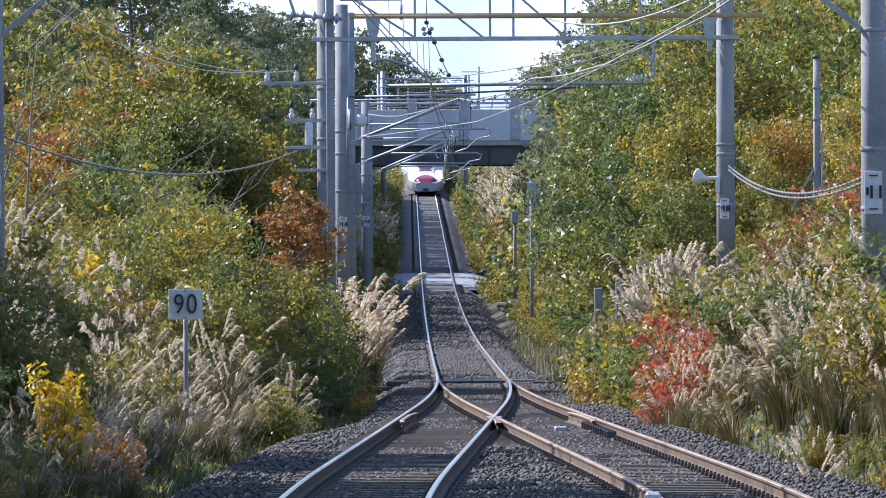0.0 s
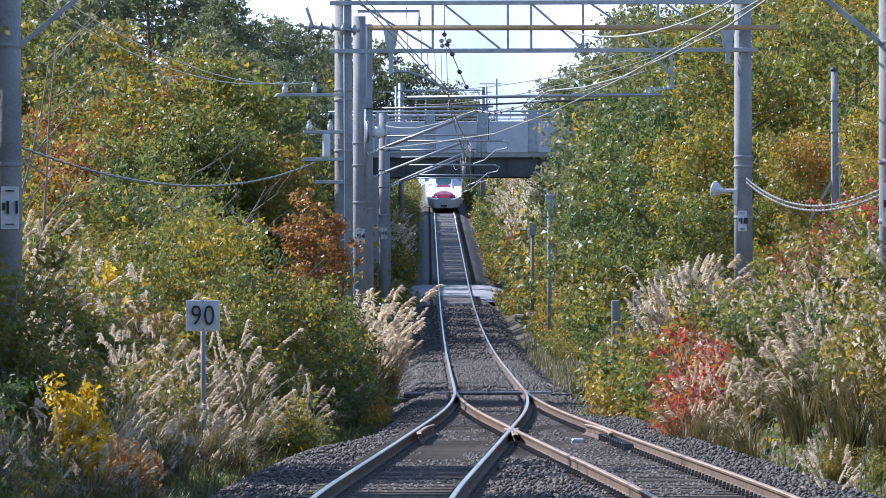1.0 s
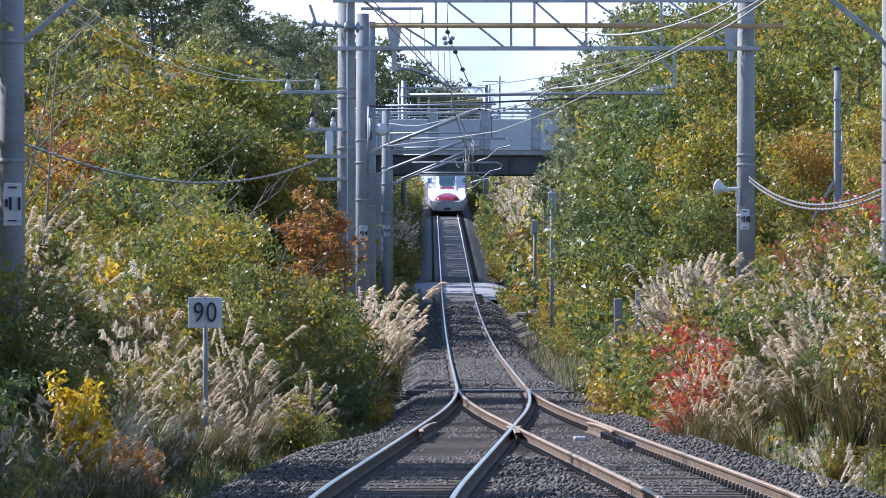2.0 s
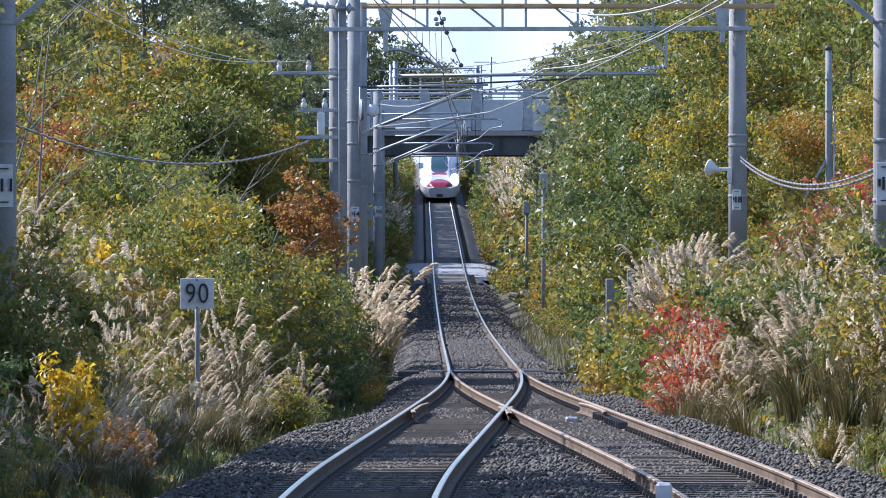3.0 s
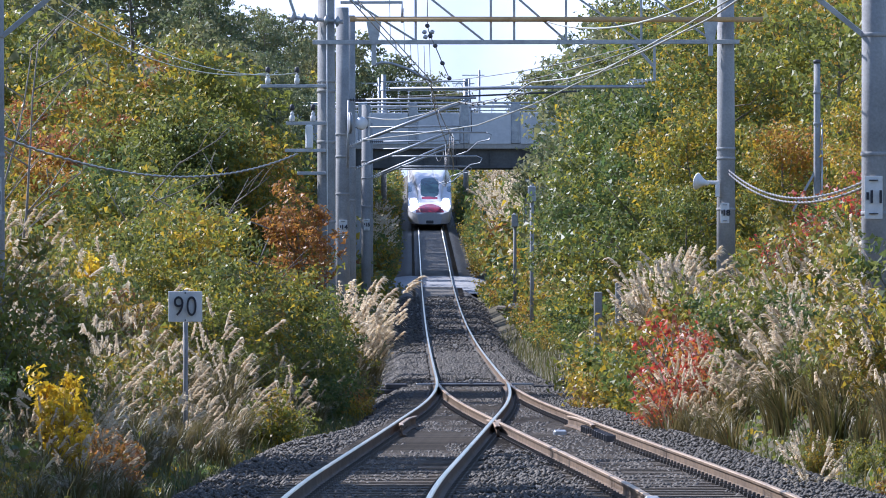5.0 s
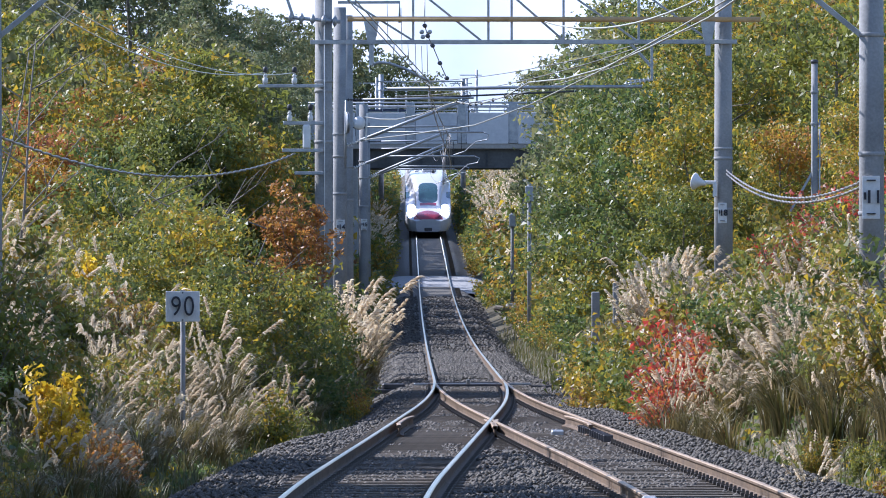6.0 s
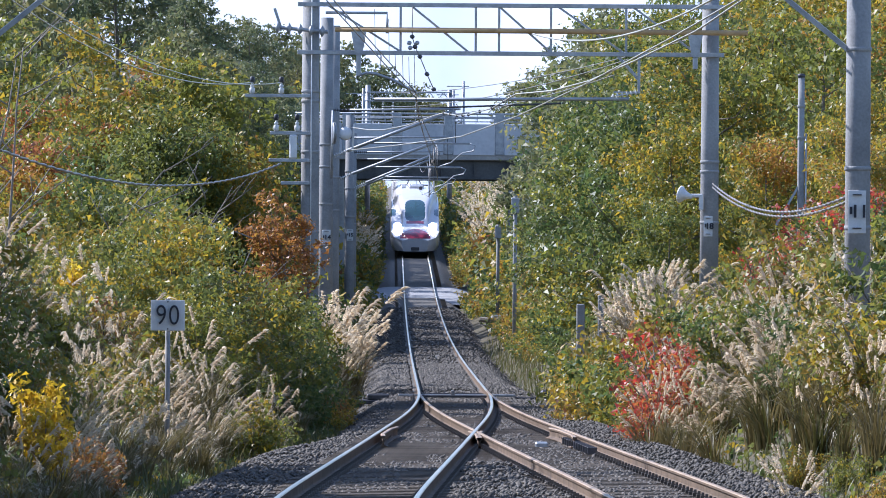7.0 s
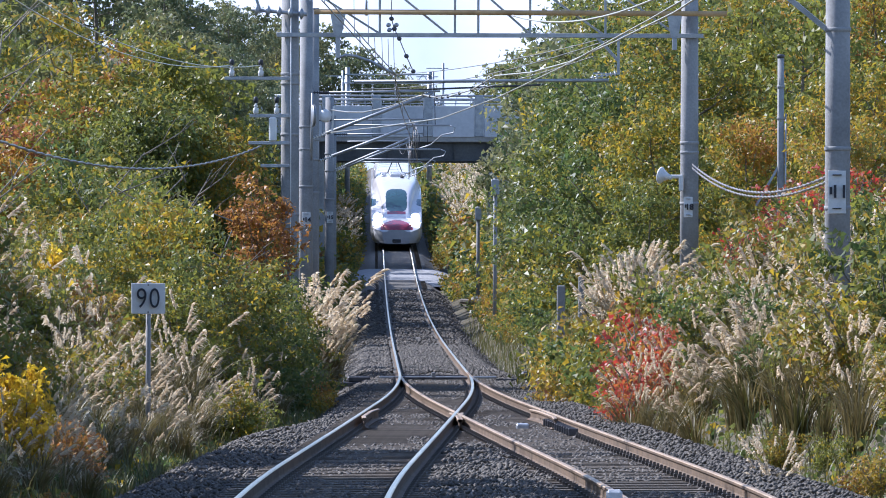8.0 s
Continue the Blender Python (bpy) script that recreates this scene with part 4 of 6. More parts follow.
def build_road():
    """Road over the bridge and the fills that carry it on both sides."""
    m = material("asphalt", (0.035, 0.035, 0.036), (0.075, 0.075, 0.073), 0.85, scale=0.6, fine=20)
    V, F = [], []
    for xa, xb in ((-150.0, -12.0), (13.0, 120.0)):
        for x in (xa, xb):
            V += [(x, 346, 2.5), (x, 350.2, 7.7), (x, 358.3, 7.7), (x, 364, 2.5)]
        o = len(V) - 8
        F += [(o + i, o + i + 1, o + i + 5, o + i + 4) for i in range(3)]
    tagged(new("road_fill", mesh_from("road_fill", V, F, M_SOIL)), "earth fill carrying the road to the bridge", "embankment", kind="structure")
    bm = bmesh.new()
    add_box(bm, -15, 354.2, 7.93, 270, 7.6, 0.05)
    ob = part("road", bm, m)
    tagged(ob, "grey asphalt road across the bridge", "road", kind="structure")
    for x, y, h in ((3.7, 640, 19.2), (2.75, 640, 18.4), (-5.4, 600, 17.5)):
        q = thing("street_pole", pose(x, y, 0), "slim grey utility pole on the far side", "pole")
        shaft(q, 0, 0, ground_z(x, y) - 0.2, h, 0.14, 0.11, "shaft", M_GALV)
        bar("cross_arm", q, (-1.6, 0, h - 0.5), (0.5, 0, h - 0.5), 0.06, M_GALV)


def make_car(paint, label, tall):
    """A small van; its nose points to -x."""
    c = thing("van", pose(0, 0, 0), label, "car")
    h = tall
    prof = [(-2.3, 0.35), (-2.33, 0.75), (-2.1, 0.98), (-1.45, 1.08), (-0.75, h * 0.95), (-0.3, h), (1.6, h), (2.15, h * 0.93), (2.32, 0.9), (2.3, 0.35)]
    bm = bmesh.new()
    rows = []
    for y, k in ((-0.84, 0.93), (-0.8, 0.985), (0.8, 0.985), (0.84, 0.93)):
        rows.append([bm.verts.new((x * (0.99 if abs(y) > 0.82 else 1), y * (0.86 if z > 1.15 else 1), 0.35 + (z - 0.35) * k)) for x, z in prof])
    for a, b in zip(rows[:-1], rows[1:]):
        for i in range(len(prof)):
            j = (i + 1) % len(prof)
            bm.faces.new((a[i], a[j], b[j], b[i]))
    bm.faces.new(rows[0][::-1])
    bm.faces.new(rows[-1])
    bmesh.ops.recalc_face_normals(bm, faces=bm.faces)
    part("body", bm, paint, c)
    for s in (-1, 1):
        for x0, x1 in ((-0.75, 0.35), (0.45, 1.3), (1.4, 2.0)):
            bm = bmesh.new()
            vs = add_box(bm, (x0 + x1) / 2, s * 0.75, 1.1 + (h - 1.1) * 0.48, x1 - x0, 0.03, (h - 1.1) * 0.62, 0.01)
            part("side_window", bm, M_TRAIN_GLASS, c)
        for x in (-1.45, 1.45):
            bm = bmesh.new()
            bmesh.ops.create_cone(bm, cap_ends=True, segments=18, radius1=0.33, radius2=0.33, depth=0.2, matrix=Matrix.Translation((x, s * 0.76, 0.33)) @ Matrix.Rotation(radians(90), 4, "X"))
            part("wheel", bm, M_DARKSTEEL, c)
        bm = bmesh.new()
        add_box(bm, -2.26, s * 0.6, 0.8, 0.1, 0.3, 0.16, 0.03)
        part("headlamp", bm, M_PLATE, c)
    bm = bmesh.new()
    ang = math.atan2(h * 0.95 - 1.08, 0.7)
    add_box(bm, -1.13, 0, (1.08 + h * 0.95) / 2, 0.03, 1.3, 0.62, 0.01, Euler((0, math.pi / 2 - ang, 0)).to_matrix())
    part("windscreen", bm, M_TRAIN_GLASS, c)
    return c


# ================= train =================
M_TRAIN_WHITE = material("train_white_gloss", (0.58, 0.57, 0.58), (0.66, 0.64, 0.66), 0.24, scale=0.5, fine=4)
M_TRAIN_RED = material("train_crimson_gloss", (0.22, 0.012, 0.03), (0.30, 0.02, 0.045), 0.25, scale=0.5, fine=4)
M_TRAIN_GREY = material("train_silver_grey", (0.42, 0.43, 0.45), (0.54, 0.55, 0.57), 0.3, 0.0, scale=0.5, fine=4)
M_TRAIN_GLASS = material("train_dark_glass", (0.02, 0.05, 0.06), (0.03, 0.08, 0.09), 0.05, scale=0.5, fine=4, spec=0.8)
M_LAMP = glow("headlight_glow", (1.0, 0.95, 0.85), 60.0)

# station along the car, half width, shoulder height, hood half width, top height
NOSE = ((0.0, 0.78, 0.92, 0.45, 1.05), (0.35, 1.12, 1.04, 0.68, 1.26), (1.1, 1.32, 1.2, 0.84, 1.46), (2.4, 1.41, 1.36, 0.88, 1.62), (3.8, 1.45, 1.52, 0.80, 1.80), (4.9, 1.46, 1.74, 0.80, 2.16), (6.0, 1.465, 2.05, 0.86, 2.72), (7.0, 1.47, 2.36, 0.96, 3.12), (8.2, 1.475, 2.68, 1.06, 3.42), (9.3, 1.48, 2.88, 1.14, 3.6), (10.6, 1.48, 3.0, 1.2, 3.70), (23.0, 1.48, 3.0, 1.22, 3.72))


def section(w, zs, wh, zt):
    d = zt - zs
    return [(0, 0.28), (w * 0.80, 0.28), (w * 0.93, 0.42), (w, 0.72), (w, min(1.16, zs - 0.02)), (w * 0.995, zs * 0.6 + 0.4 * min(1.16, zs)), (w * 0.97, zs), (w * 0.55 + wh * 0.45, zs + 0.14 * d), (wh * 1.04, zs + 0.42 * d), (wh * 0.93, zs + 0.76 * d), (wh * 0.74, zs + 0.93 * d), (wh * 0.35, zt - 0.012), (0, zt)]


def smooth_ring(pts, n=8):
    """Rounds a half section by a spline through its points."""
    out = []
    for i in range(len(pts) - 1):
        p0, p1, p2, p3 = (np.array(pts[min(max(i + k, 0), len(pts) - 1)]) for k in (-1, 0, 1, 2))
        for j in range(n):
            u = j / n
            out.append(tuple(0.5 * (2 * p1 + (p2 - p0) * u + (2 * p0 - 5 * p1 + 4 * p2 - p3) * u * u + (3 * p1 - p0 - 3 * p2 + p3) * u**3)))
    out.append(tuple(pts[-1]))
    return [(max(x, 0.0), z) for x, z in out]


def loft(stations, steps=15):
    """Smooth skin through the stations; faces with their station value and ring index."""
    st = np.array(stations, float)
    ys = []
    for a, c in zip(st[:-1, 0], st[1:, 0]):
        n = steps if c - a < 4 else 2
        ys += list(np.linspace(a, c, n, endpoint=False))
    ys.append(st[-1, 0])
    rows = []
    slope = [np.gradient(st[:, k], st[:, 0]) for k in range(1, 5)]
    for y in ys:
        i = min(int(np.searchsorted(st[:, 0], y, side="right")) - 1, len(st) - 2)
        h = st[i + 1, 0] - st[i, 0]
        u = (y - st[i, 0]) / h
        vals = [float((2 * u**3 - 3 * u**2 + 1) * st[i, k] + (u**3 - 2 * u**2 + u) * h * slope[k - 1][i] + (3 * u**2 - 2 * u**3) * st[i + 1, k] + (u**3 - u**2) * h * slope[k - 1][i + 1]) for k in range(1, 5)]
        s = smooth_ring(section(*vals))
        full = [(x, z) for x, z in s] + [(-x, z) for x, z in s[-2:0:-1]]
        rows.append([(x, y, z) for x, z in full])
    return ys, rows


def skin_part(name, rows, ys, keep, mat, parent, label, push=0.0):
    n = len(rows[0])
    V = [v for r in rows for v in r]
    F = []
    for j in range(len(rows) - 1):
        for k in range(n):
            q = (j * n + k, j * n + (k + 1) % n, (j + 1) * n + (k + 1) % n, (j + 1) * n + k)
            c = sum((Vector(V[i]) for i in q), Vector()) / 4
            if keep(c, k if k < n // 2 else n - 1 - k, (ys[j] + ys[j + 1]) / 2):
                F.append(q)
    used = sorted({i for f in F for i in f})
    mp = {i: a for a, i in enumerate(used)}
    me = mesh_from(name, [V[i] for i in used], [tuple(mp[i] for i in f) for f in F], mat, smooth=True)
    return part(name, me, parent=parent, label=label)


def pantograph(parent, y, base):
    paths = [([(-0.9, y, base), (0.9, y, base)], 0.04), ([(-0.6, y + 0.8, base), (0.6, y + 0.8, base)], 0.04)]
    for s in (-1, 1):
        paths.append(([(s * 0.45, y + 0.8, base), (s * 0.15, y - 0.5, base + 0.75), (s * 0.35, y + 0.2, base + 1.3)], 0.035))
    paths.append(([(-0.95, y + 0.2, base + 1.25), (-0.7, y + 0.2, base + 1.36), (0.7, y + 0.2, base + 1.36), (0.95, y + 0.2, base + 1.25)], 0.045))
    part("pantograph", tubes("pantograph", paths, M_DARKSTEEL, 6), parent=parent, label="raised dark pantograph")


def build_train():
    t = thing("bullet_train", pose(0, 0, 0), "white and crimson high-speed train with lit headlights", "train")
    ys, rows = loft(NOSE)
    red = lambda c, k, y: 1.03 < c.z < 1.56 - 0.36 * c.x**2 and abs(c.x) < 0.9 and y < 3.4
    glass = lambda c, k, y: (c.x / 0.60) ** 4 + ((y - 5.85) / 1.4) ** 4 < 1 and c.z > 1.8
    side = lambda c, k, y: 6.4 < y < 9.0 and abs(c.x) > 1.15 and 2.2 < c.z < 2.62
    grey = lambda c, k, y: c.z < 1.03
    strip = lambda c, k, y: 3.95 < y < 4.45 and abs(c.x) < 0.52 and c.z > 1.7
    skin_part("skirt", rows, ys, lambda c, k, y: grey(c, k, y) and not red(c, k, y), M_TRAIN_GREY, t, "silver-grey lower skirt")
    skin_part("nose_panel", rows, ys, red, M_TRAIN_RED, t, "crimson nose panel")
    skin_part("windscreen", rows, ys, glass, M_TRAIN_GLASS, t, "dark curved windscreen")
    skin_part("screen_sill", rows, ys, strip, M_TRAIN_RED, t, "crimson strip below the windscreen")
    # white runs over the roof too, where it paints in sky glare
    skin_part("body", rows, ys, lambda c, k, y: not (red(c, k, y) or glass(c, k, y) or grey(c, k, y) or strip(c, k, y) or side(c, k, y)), M_TRAIN_WHITE, t, "glossy white body shell")
    for s in (-1, 1):
        skin_part("side_window", rows, ys, lambda c, k, y, s=s: side(c, k, y) and c[0] * s > 0, M_TRAIN_GLASS, t, "dark cab side glass")
    # closed nose tip and rear
    first = [Vector(v) for v in rows[0]]
    me = mesh_from("nose_tip", first, [tuple(range(len(first)))], M_TRAIN_GREY)
    part("nose_tip", me, parent=t)
    bm = bmesh.new()
    add_box(bm, 0, 0.5, 0.33, 1.9, 0.5, 0.26, 0.06)
    part("snow_plough", bm, M_DARKSTEEL, t)
    bm = bmesh.new()
    add_box(bm, 0, 0.03, 0.42, 0.5, 0.12, 0.22, 0.04)
    part("coupler_cover", bm, M_DARKSTEEL, t)
    for s in (-1, 1):
        me = lathe("headlight", [(0.02, 0.03), (0.17, 0.05), (0.24, 0.0), (0.2, -0.06)], M_LAMP, 16)
        h = part("headlight", me, parent=t, label="bright lit headlight")
        h.matrix_basis = pose(s * 1.06, 2.7, 1.68, 90, 0, 0)
        bm = bmesh.new()
        add_box(bm, s * 1.06, 2.9, 1.6, 0.5, 0.24, 0.52, 0.06)
        part("lamp_recess", bm, M_TRAIN_WHITE, h).matrix_parent_inverse = h.matrix_basis.inverted()
    # running gear under the cars
    for y in (4.0, 19.5, 27.0, 42.0):
        bm = bmesh.new()
        for dy in (-1.1, 1.1):
            for s in (-1, 1):
                r = bmesh.ops.create_cone(bm, cap_ends=True, segments=18, radius1=0.42, radius2=0.42, depth=0.12, matrix=Matrix.Translation((s * 0.75, y + dy, 0.42)) @ Matrix.Rotation(radians(90), 4, "Y"))
        add_box(bm, 0, y, 0.45, 1.9, 2.9, 0.25, 0.03)
        part("bogie", bm, M_DARKSTEEL, t)
    bm = bmesh.new()
    add_box(bm, 0, 23.3, 2.0, 2.3, 0.8, 2.9, 0.1)
    part("gangway", bm, M_DARKSTEEL, t)
    for k in range(3):
        o = 23.6 + k * 20.6
        st = [(o, 1.48, 3.0, 1.22, 3.72), (o + 20.0, 1.48, 3.0, 1.22, 3.72)]
        ys2, rows2 = loft(st)
        skin_part("car_body", rows2, ys2, lambda c, kk, y: c.z >= 1.15, M_TRAIN_WHITE, t, "white coach body")
        skin_part("car_skirt", rows2, ys2, lambda c, kk, y: c.z < 1.15, M_TRAIN_GREY, t, "silver-grey coach skirt")
        me = mesh_from("car_end", [Vector(v) for v in rows2[0]], [tuple(range(len(rows2[0])))], M_TRAIN_GREY)
        part("car_end", me, parent=t)
    for y, w in ((15.0, 0.9), (18.5, 0.7), (21.0, 1.0)):
        bm = bmesh.new()
        add_box(bm, 0.1, y, 3.8, w, 1.4, 0.3, 0.06)
        add_box(bm, -0.7, y + 0.5, 3.76, 0.3, 0.6, 0.2, 0.04)
        part("roof_unit", bm, M_TRAIN_GREY, t, "grey roof equipment")
    for s in (-1, 1):
        bm = bmesh.new()
        add_box(bm, s * 1.25, 30.0, 3.75, 0.06, 7.0, 0.55, 0.02)
        part("noise_barrier", bm, M_TRAIN_WHITE, t)
    pantograph(t, 30.0, 3.72)
    bm = bmesh.new()
    add_box(bm, 0.35, 12.4, 3.78, 0.2, 0.35, 0.3, 0.05)
    part("aerial", bm, M_DARKSTEEL, t)
    return t


build_portal_near()
build_portal_mid()
build_portal_far()
build_masts()
build_wires()
build_signs()
build_bridge()
build_road()
train = build_train()
CAR_PAINT = [material("car_silver", (0.55, 0.56, 0.58), (0.66, 0.67, 0.69), 0.25, 0.4), material("car_dark_blue", (0.02, 0.025, 0.045), (0.04, 0.05, 0.08), 0.2, 0.2), material("car_white", (0.74, 0.75, 0.76), (0.82, 0.82, 0.82), 0.25)]
cars = [make_car(CAR_PAINT[0], "silver van driving over the bridge", 1.85), make_car(CAR_PAINT[1], "dark blue van driving over the bridge", 1.75), make_car(CAR_PAINT[2], "white van driving over the bridge", 1.8)]

# ================= vegetation =================
OLIVE, GREEN, DARK, LIME = (0.155, 0.175, 0.05), (0.10, 0.155, 0.045), (0.06, 0.10, 0.035), (0.235, 0.25, 0.04)
YELLOW, OCHRE, ORANGE, RUST, RED = (0.50, 0.35, 0.03), (0.38, 0.225, 0.04), (0.46, 0.20, 0.045), (0.24, 0.11, 0.05), (0.48, 0.05, 0.035)
L_GREEN = leaf_material("leaves_green", (DARK, GREEN, GREEN, OLIVE, LIME, YELLOW))
L_MIXED = leaf_material("leaves_turning", (DARK, GREEN, OLIVE, LIME, OLIVE, YELLOW, OCHRE, ORANGE))
L_SHRUB = leaf_material("leaves_bank_bush", (GREEN, OLIVE, LIME, OCHRE, OLIVE, YELLOW, OCHRE, RUST))
L_YELLOW = leaf_material("leaves_yellow_green", (OLIVE, LIME, OLIVE, LIME, YELLOW, OCHRE))
L_RUST = leaf_material("leaves_rust", (OLIVE, RUST, OCHRE, ORANGE, RUST, OCHRE))
L_ORANGE = leaf_material("leaves_orange", (OLIVE, OCHRE, ORANGE, (0.42, 0.13, 0.06), RUST, ORANGE, YELLOW))
L_RED = leaf_material("leaves_red", (GREEN, OLIVE, RUST, RED, (0.5, 0.08, 0.05), ORANGE, OCHRE, OLIVE))
L_GOLD = leaf_material("leaves_gold", (OCHRE, YELLOW, (0.7, 0.48, 0.02), (0.72, 0.5, 0.03), (0.75, 0.55, 0.04), YELLOW))
# distance haze goes into these paler, bluer leaf colours
L_FAR = leaf_material("leaves_far_haze_tint", ((0.09, 0.12, 0.07), (0.12, 0.16, 0.08), (0.15, 0.18, 0.08), (0.19, 0.20, 0.085), (0.22, 0.21, 0.09), (0.30, 0.28, 0.10)), patch=0.12)
M_BLADE = leaf_material("grass_blade", ((0.07, 0.075, 0.02), (0.12, 0.11, 0.03), (0.21, 0.165, 0.065), (0.15, 0.12, 0.04), (0.33, 0.26, 0.12)), 0.5, 0.3)
M_GREENBLADE = leaf_material("green_grass_blade", ((0.05, 0.075, 0.02), (0.09, 0.11, 0.03), (0.15, 0.145, 0.05), (0.25, 0.21, 0.09)), 0.5, 0.35)
M_PLUME = leaf_material("pampas_plume", ((0.48, 0.37, 0.23), (0.63, 0.51, 0.34), (0.75, 0.63, 0.45), (0.82, 0.71, 0.52), (0.87, 0.78, 0.60)), 0.6, 0.5)


def leaf_arrays(rng, C, size, up=0.55, out=None, droop=0.3, three=False):
    """Bent four-cornered leaves at the points C, facing mostly up or outwards."""
    n = len(C)
    N = rng.normal(0, 1, (n, 3))
    N /= np.linalg.norm(N, axis=1, keepdims=True)
    N[:, 2] += up
    if out is not None:
        N += 0.7 * out
    N /= np.linalg.norm(N, axis=1, keepdims=True) + 1e-9
    A = np.cross(N, rng.normal(0, 1, (n, 3)))
    A /= np.linalg.norm(A, axis=1, keepdims=True) + 1e-9
    A[:, 2] -= droop
    A /= np.linalg.norm(A, axis=1, keepdims=True) + 1e-9
    B = np.cross(N, A)
    s = (size * (0.6 + 0.8 * rng.random(n)))[:, None]
    w = (0.30 + 0.14 * rng.random(n))[:, None] * s
    if three:
        V = np.stack([C - A * s * 0.5 - B * w * 0.8, C - A * s * 0.42 + B * w * 0.8, C + A * s * 0.5 - N * s * 0.1], 1)
        return V.reshape(-1, 3), np.arange(3 * n).reshape(n, 3)
    V = np.stack([C - A * s * 0.5, C + B * w - A * s * 0.08 + N * s * 0.08, C + A * s * 0.5 - N * s * 0.1, C - B * w - A * s * 0.08 + N * s * 0.08], 1)
    F = np.arange(4 * n).reshape(n, 4)
    return V.reshape(-1, 3), F


def strip_arrays(P, width, side):
    """Tapered ribbons along paths P (n, s, 3); side (n, 3)."""
    n, s, _ = P.shape
    taper = np.linspace(1, 0.12, s)[None, :, None] * np.asarray(width).reshape(-1, 1, 1) * 0.5
    Lf, R = P - side[:, None] * taper, P + side[:, None] * taper
    V = np.stack([Lf, R], 2).reshape(-1, 3)
    i = np.arange(n)[:, None] * (2 * s) + np.arange(s - 1)[None] * 2
    F = np.stack([i, i + 1, i + 3, i + 2], -1).reshape(-1, 4)
    return V, F


def crown_points(rng, tips, per, radius):
    """Points on the shells of clumps round the twig tips, with the outward way."""
    C, O = [], []
    for t in tips:
        d = rng.normal(0, 1, (per, 3))
        d /= np.linalg.norm(d, axis=1, keepdims=True)
        r = radius * (0.55 + 0.9 * rng.random()) * (0.3 + 0.75 * rng.random((per, 1)) ** 0.6)
        C.append(np.array(t)[None] + d * r * np.array([1.15, 1.15, 0.72]))
        O.append(d)
    return np.concatenate(C), np.concatenate(O)


def tree_meshes(seed, height, spread, leaf, leaves, low=0.12):
    """Trunk with limbs and twigs, and a crown of single leaves in clumps."""
    rng = np.random.default_rng(seed)
    paths, tips = [], []
    top = np.array([rng.normal(0, 0.05) * height, rng.normal(0, 0.05) * height, height * 0.86])
    trunk = [np.array([0, 0, -0.3]), top * 0.3 + rng.normal(0, 0.1, 3) * [1, 1, 0], top * 0.65 + rng.normal(0, 0.15, 3) * [1, 1, 0], top]
    r0 = 0.018 * height
    paths.append(([tuple(p) for p in trunk], [r0, r0 * 0.75, r0 * 0.45, r0 * 0.15]))
    n = 15
    for i in range(n):
        u = low + (0.92 - low) * (i + rng.random()) / n
        b = top * u
        a = i * 2.4 + rng.random()
        reach = spread * (1.05 - 0.55 * abs(u - 0.45) - 0.35 * u) * (0.75 + 0.5 * rng.random())
        e = b + np.array([math.cos(a) * reach, math.sin(a) * reach, height * (0.10 + 0.10 * rng.random())])
        m = (b + e) / 2 + np.array([0, 0, -0.04 * height]) + rng.normal(0, 0.08, 3)
        rr = r0 * (0.5 - 0.35 * u)
        paths.append(([tuple(b), tuple(m), tuple(e)], [rr, rr * 0.6, rr * 0.25]))
        for q in (0.45, 0.65, 0.85, 1.0):
            p = b + (e - b) * q
            for _ in range(2):
                tip = p + rng.normal(0, 1, 3) * np.array([0.28, 0.28, 0.22]) * spread * 0.55
                tips.append(tip)
                if q > 0.6 and rng.random() < 0.5:
                    paths.append(([tuple(p), tuple((p + tip) / 2 + rng.normal(0, 0.04, 3)), tuple(tip)], [rr * 0.28, rr * 0.2, rr * 0.1]))
    tips.append(top)
    tips.append(top + np.array([0, 0, height * 0.08]))
    per = max(int(leaves / len(tips)), 10)
    C, O = crown_points(rng, tips, per, spread * 0.2)
    keep = C[:, 2] > 0.05
    V, F = leaf_arrays(rng, C[keep], leaf, out=O[keep], three=True)
    return tubes("trunk", paths, M_BARK, 4), V, F


def shrub_meshes(seed, height, spread, leaf, leaves):
    rng = np.random.default_rng(seed)
    paths, tips = [], []
    for i in range(11):
        a = i * 2.399 + rng.random()
        e = np.array([math.cos(a), math.sin(a), 0]) * spread * (0.25 + 0.75 * rng.random()) + [0, 0, height * (0.5 + 0.5 * rng.random())]
        m = e * 0.5 + [0, 0, 0.1 * height]
        paths.append(([(0, 0, -0.15), tuple(m), tuple(e)], [0.018, 0.012, 0.005]))
        for q in (0.3, 0.5, 0.75, 1.0):
            tips.append(e * q + rng.normal(0, 0.12, 3) * spread)
    C, O = crown_points(rng, tips, leaves // len(tips), spread * 0.3)
    C[:, 2] = np.abs(C[:, 2])
    V, F = leaf_arrays(rng, C, leaf, out=O, three=True)
    return tubes("stems", paths, M_BARK, 5), V, F


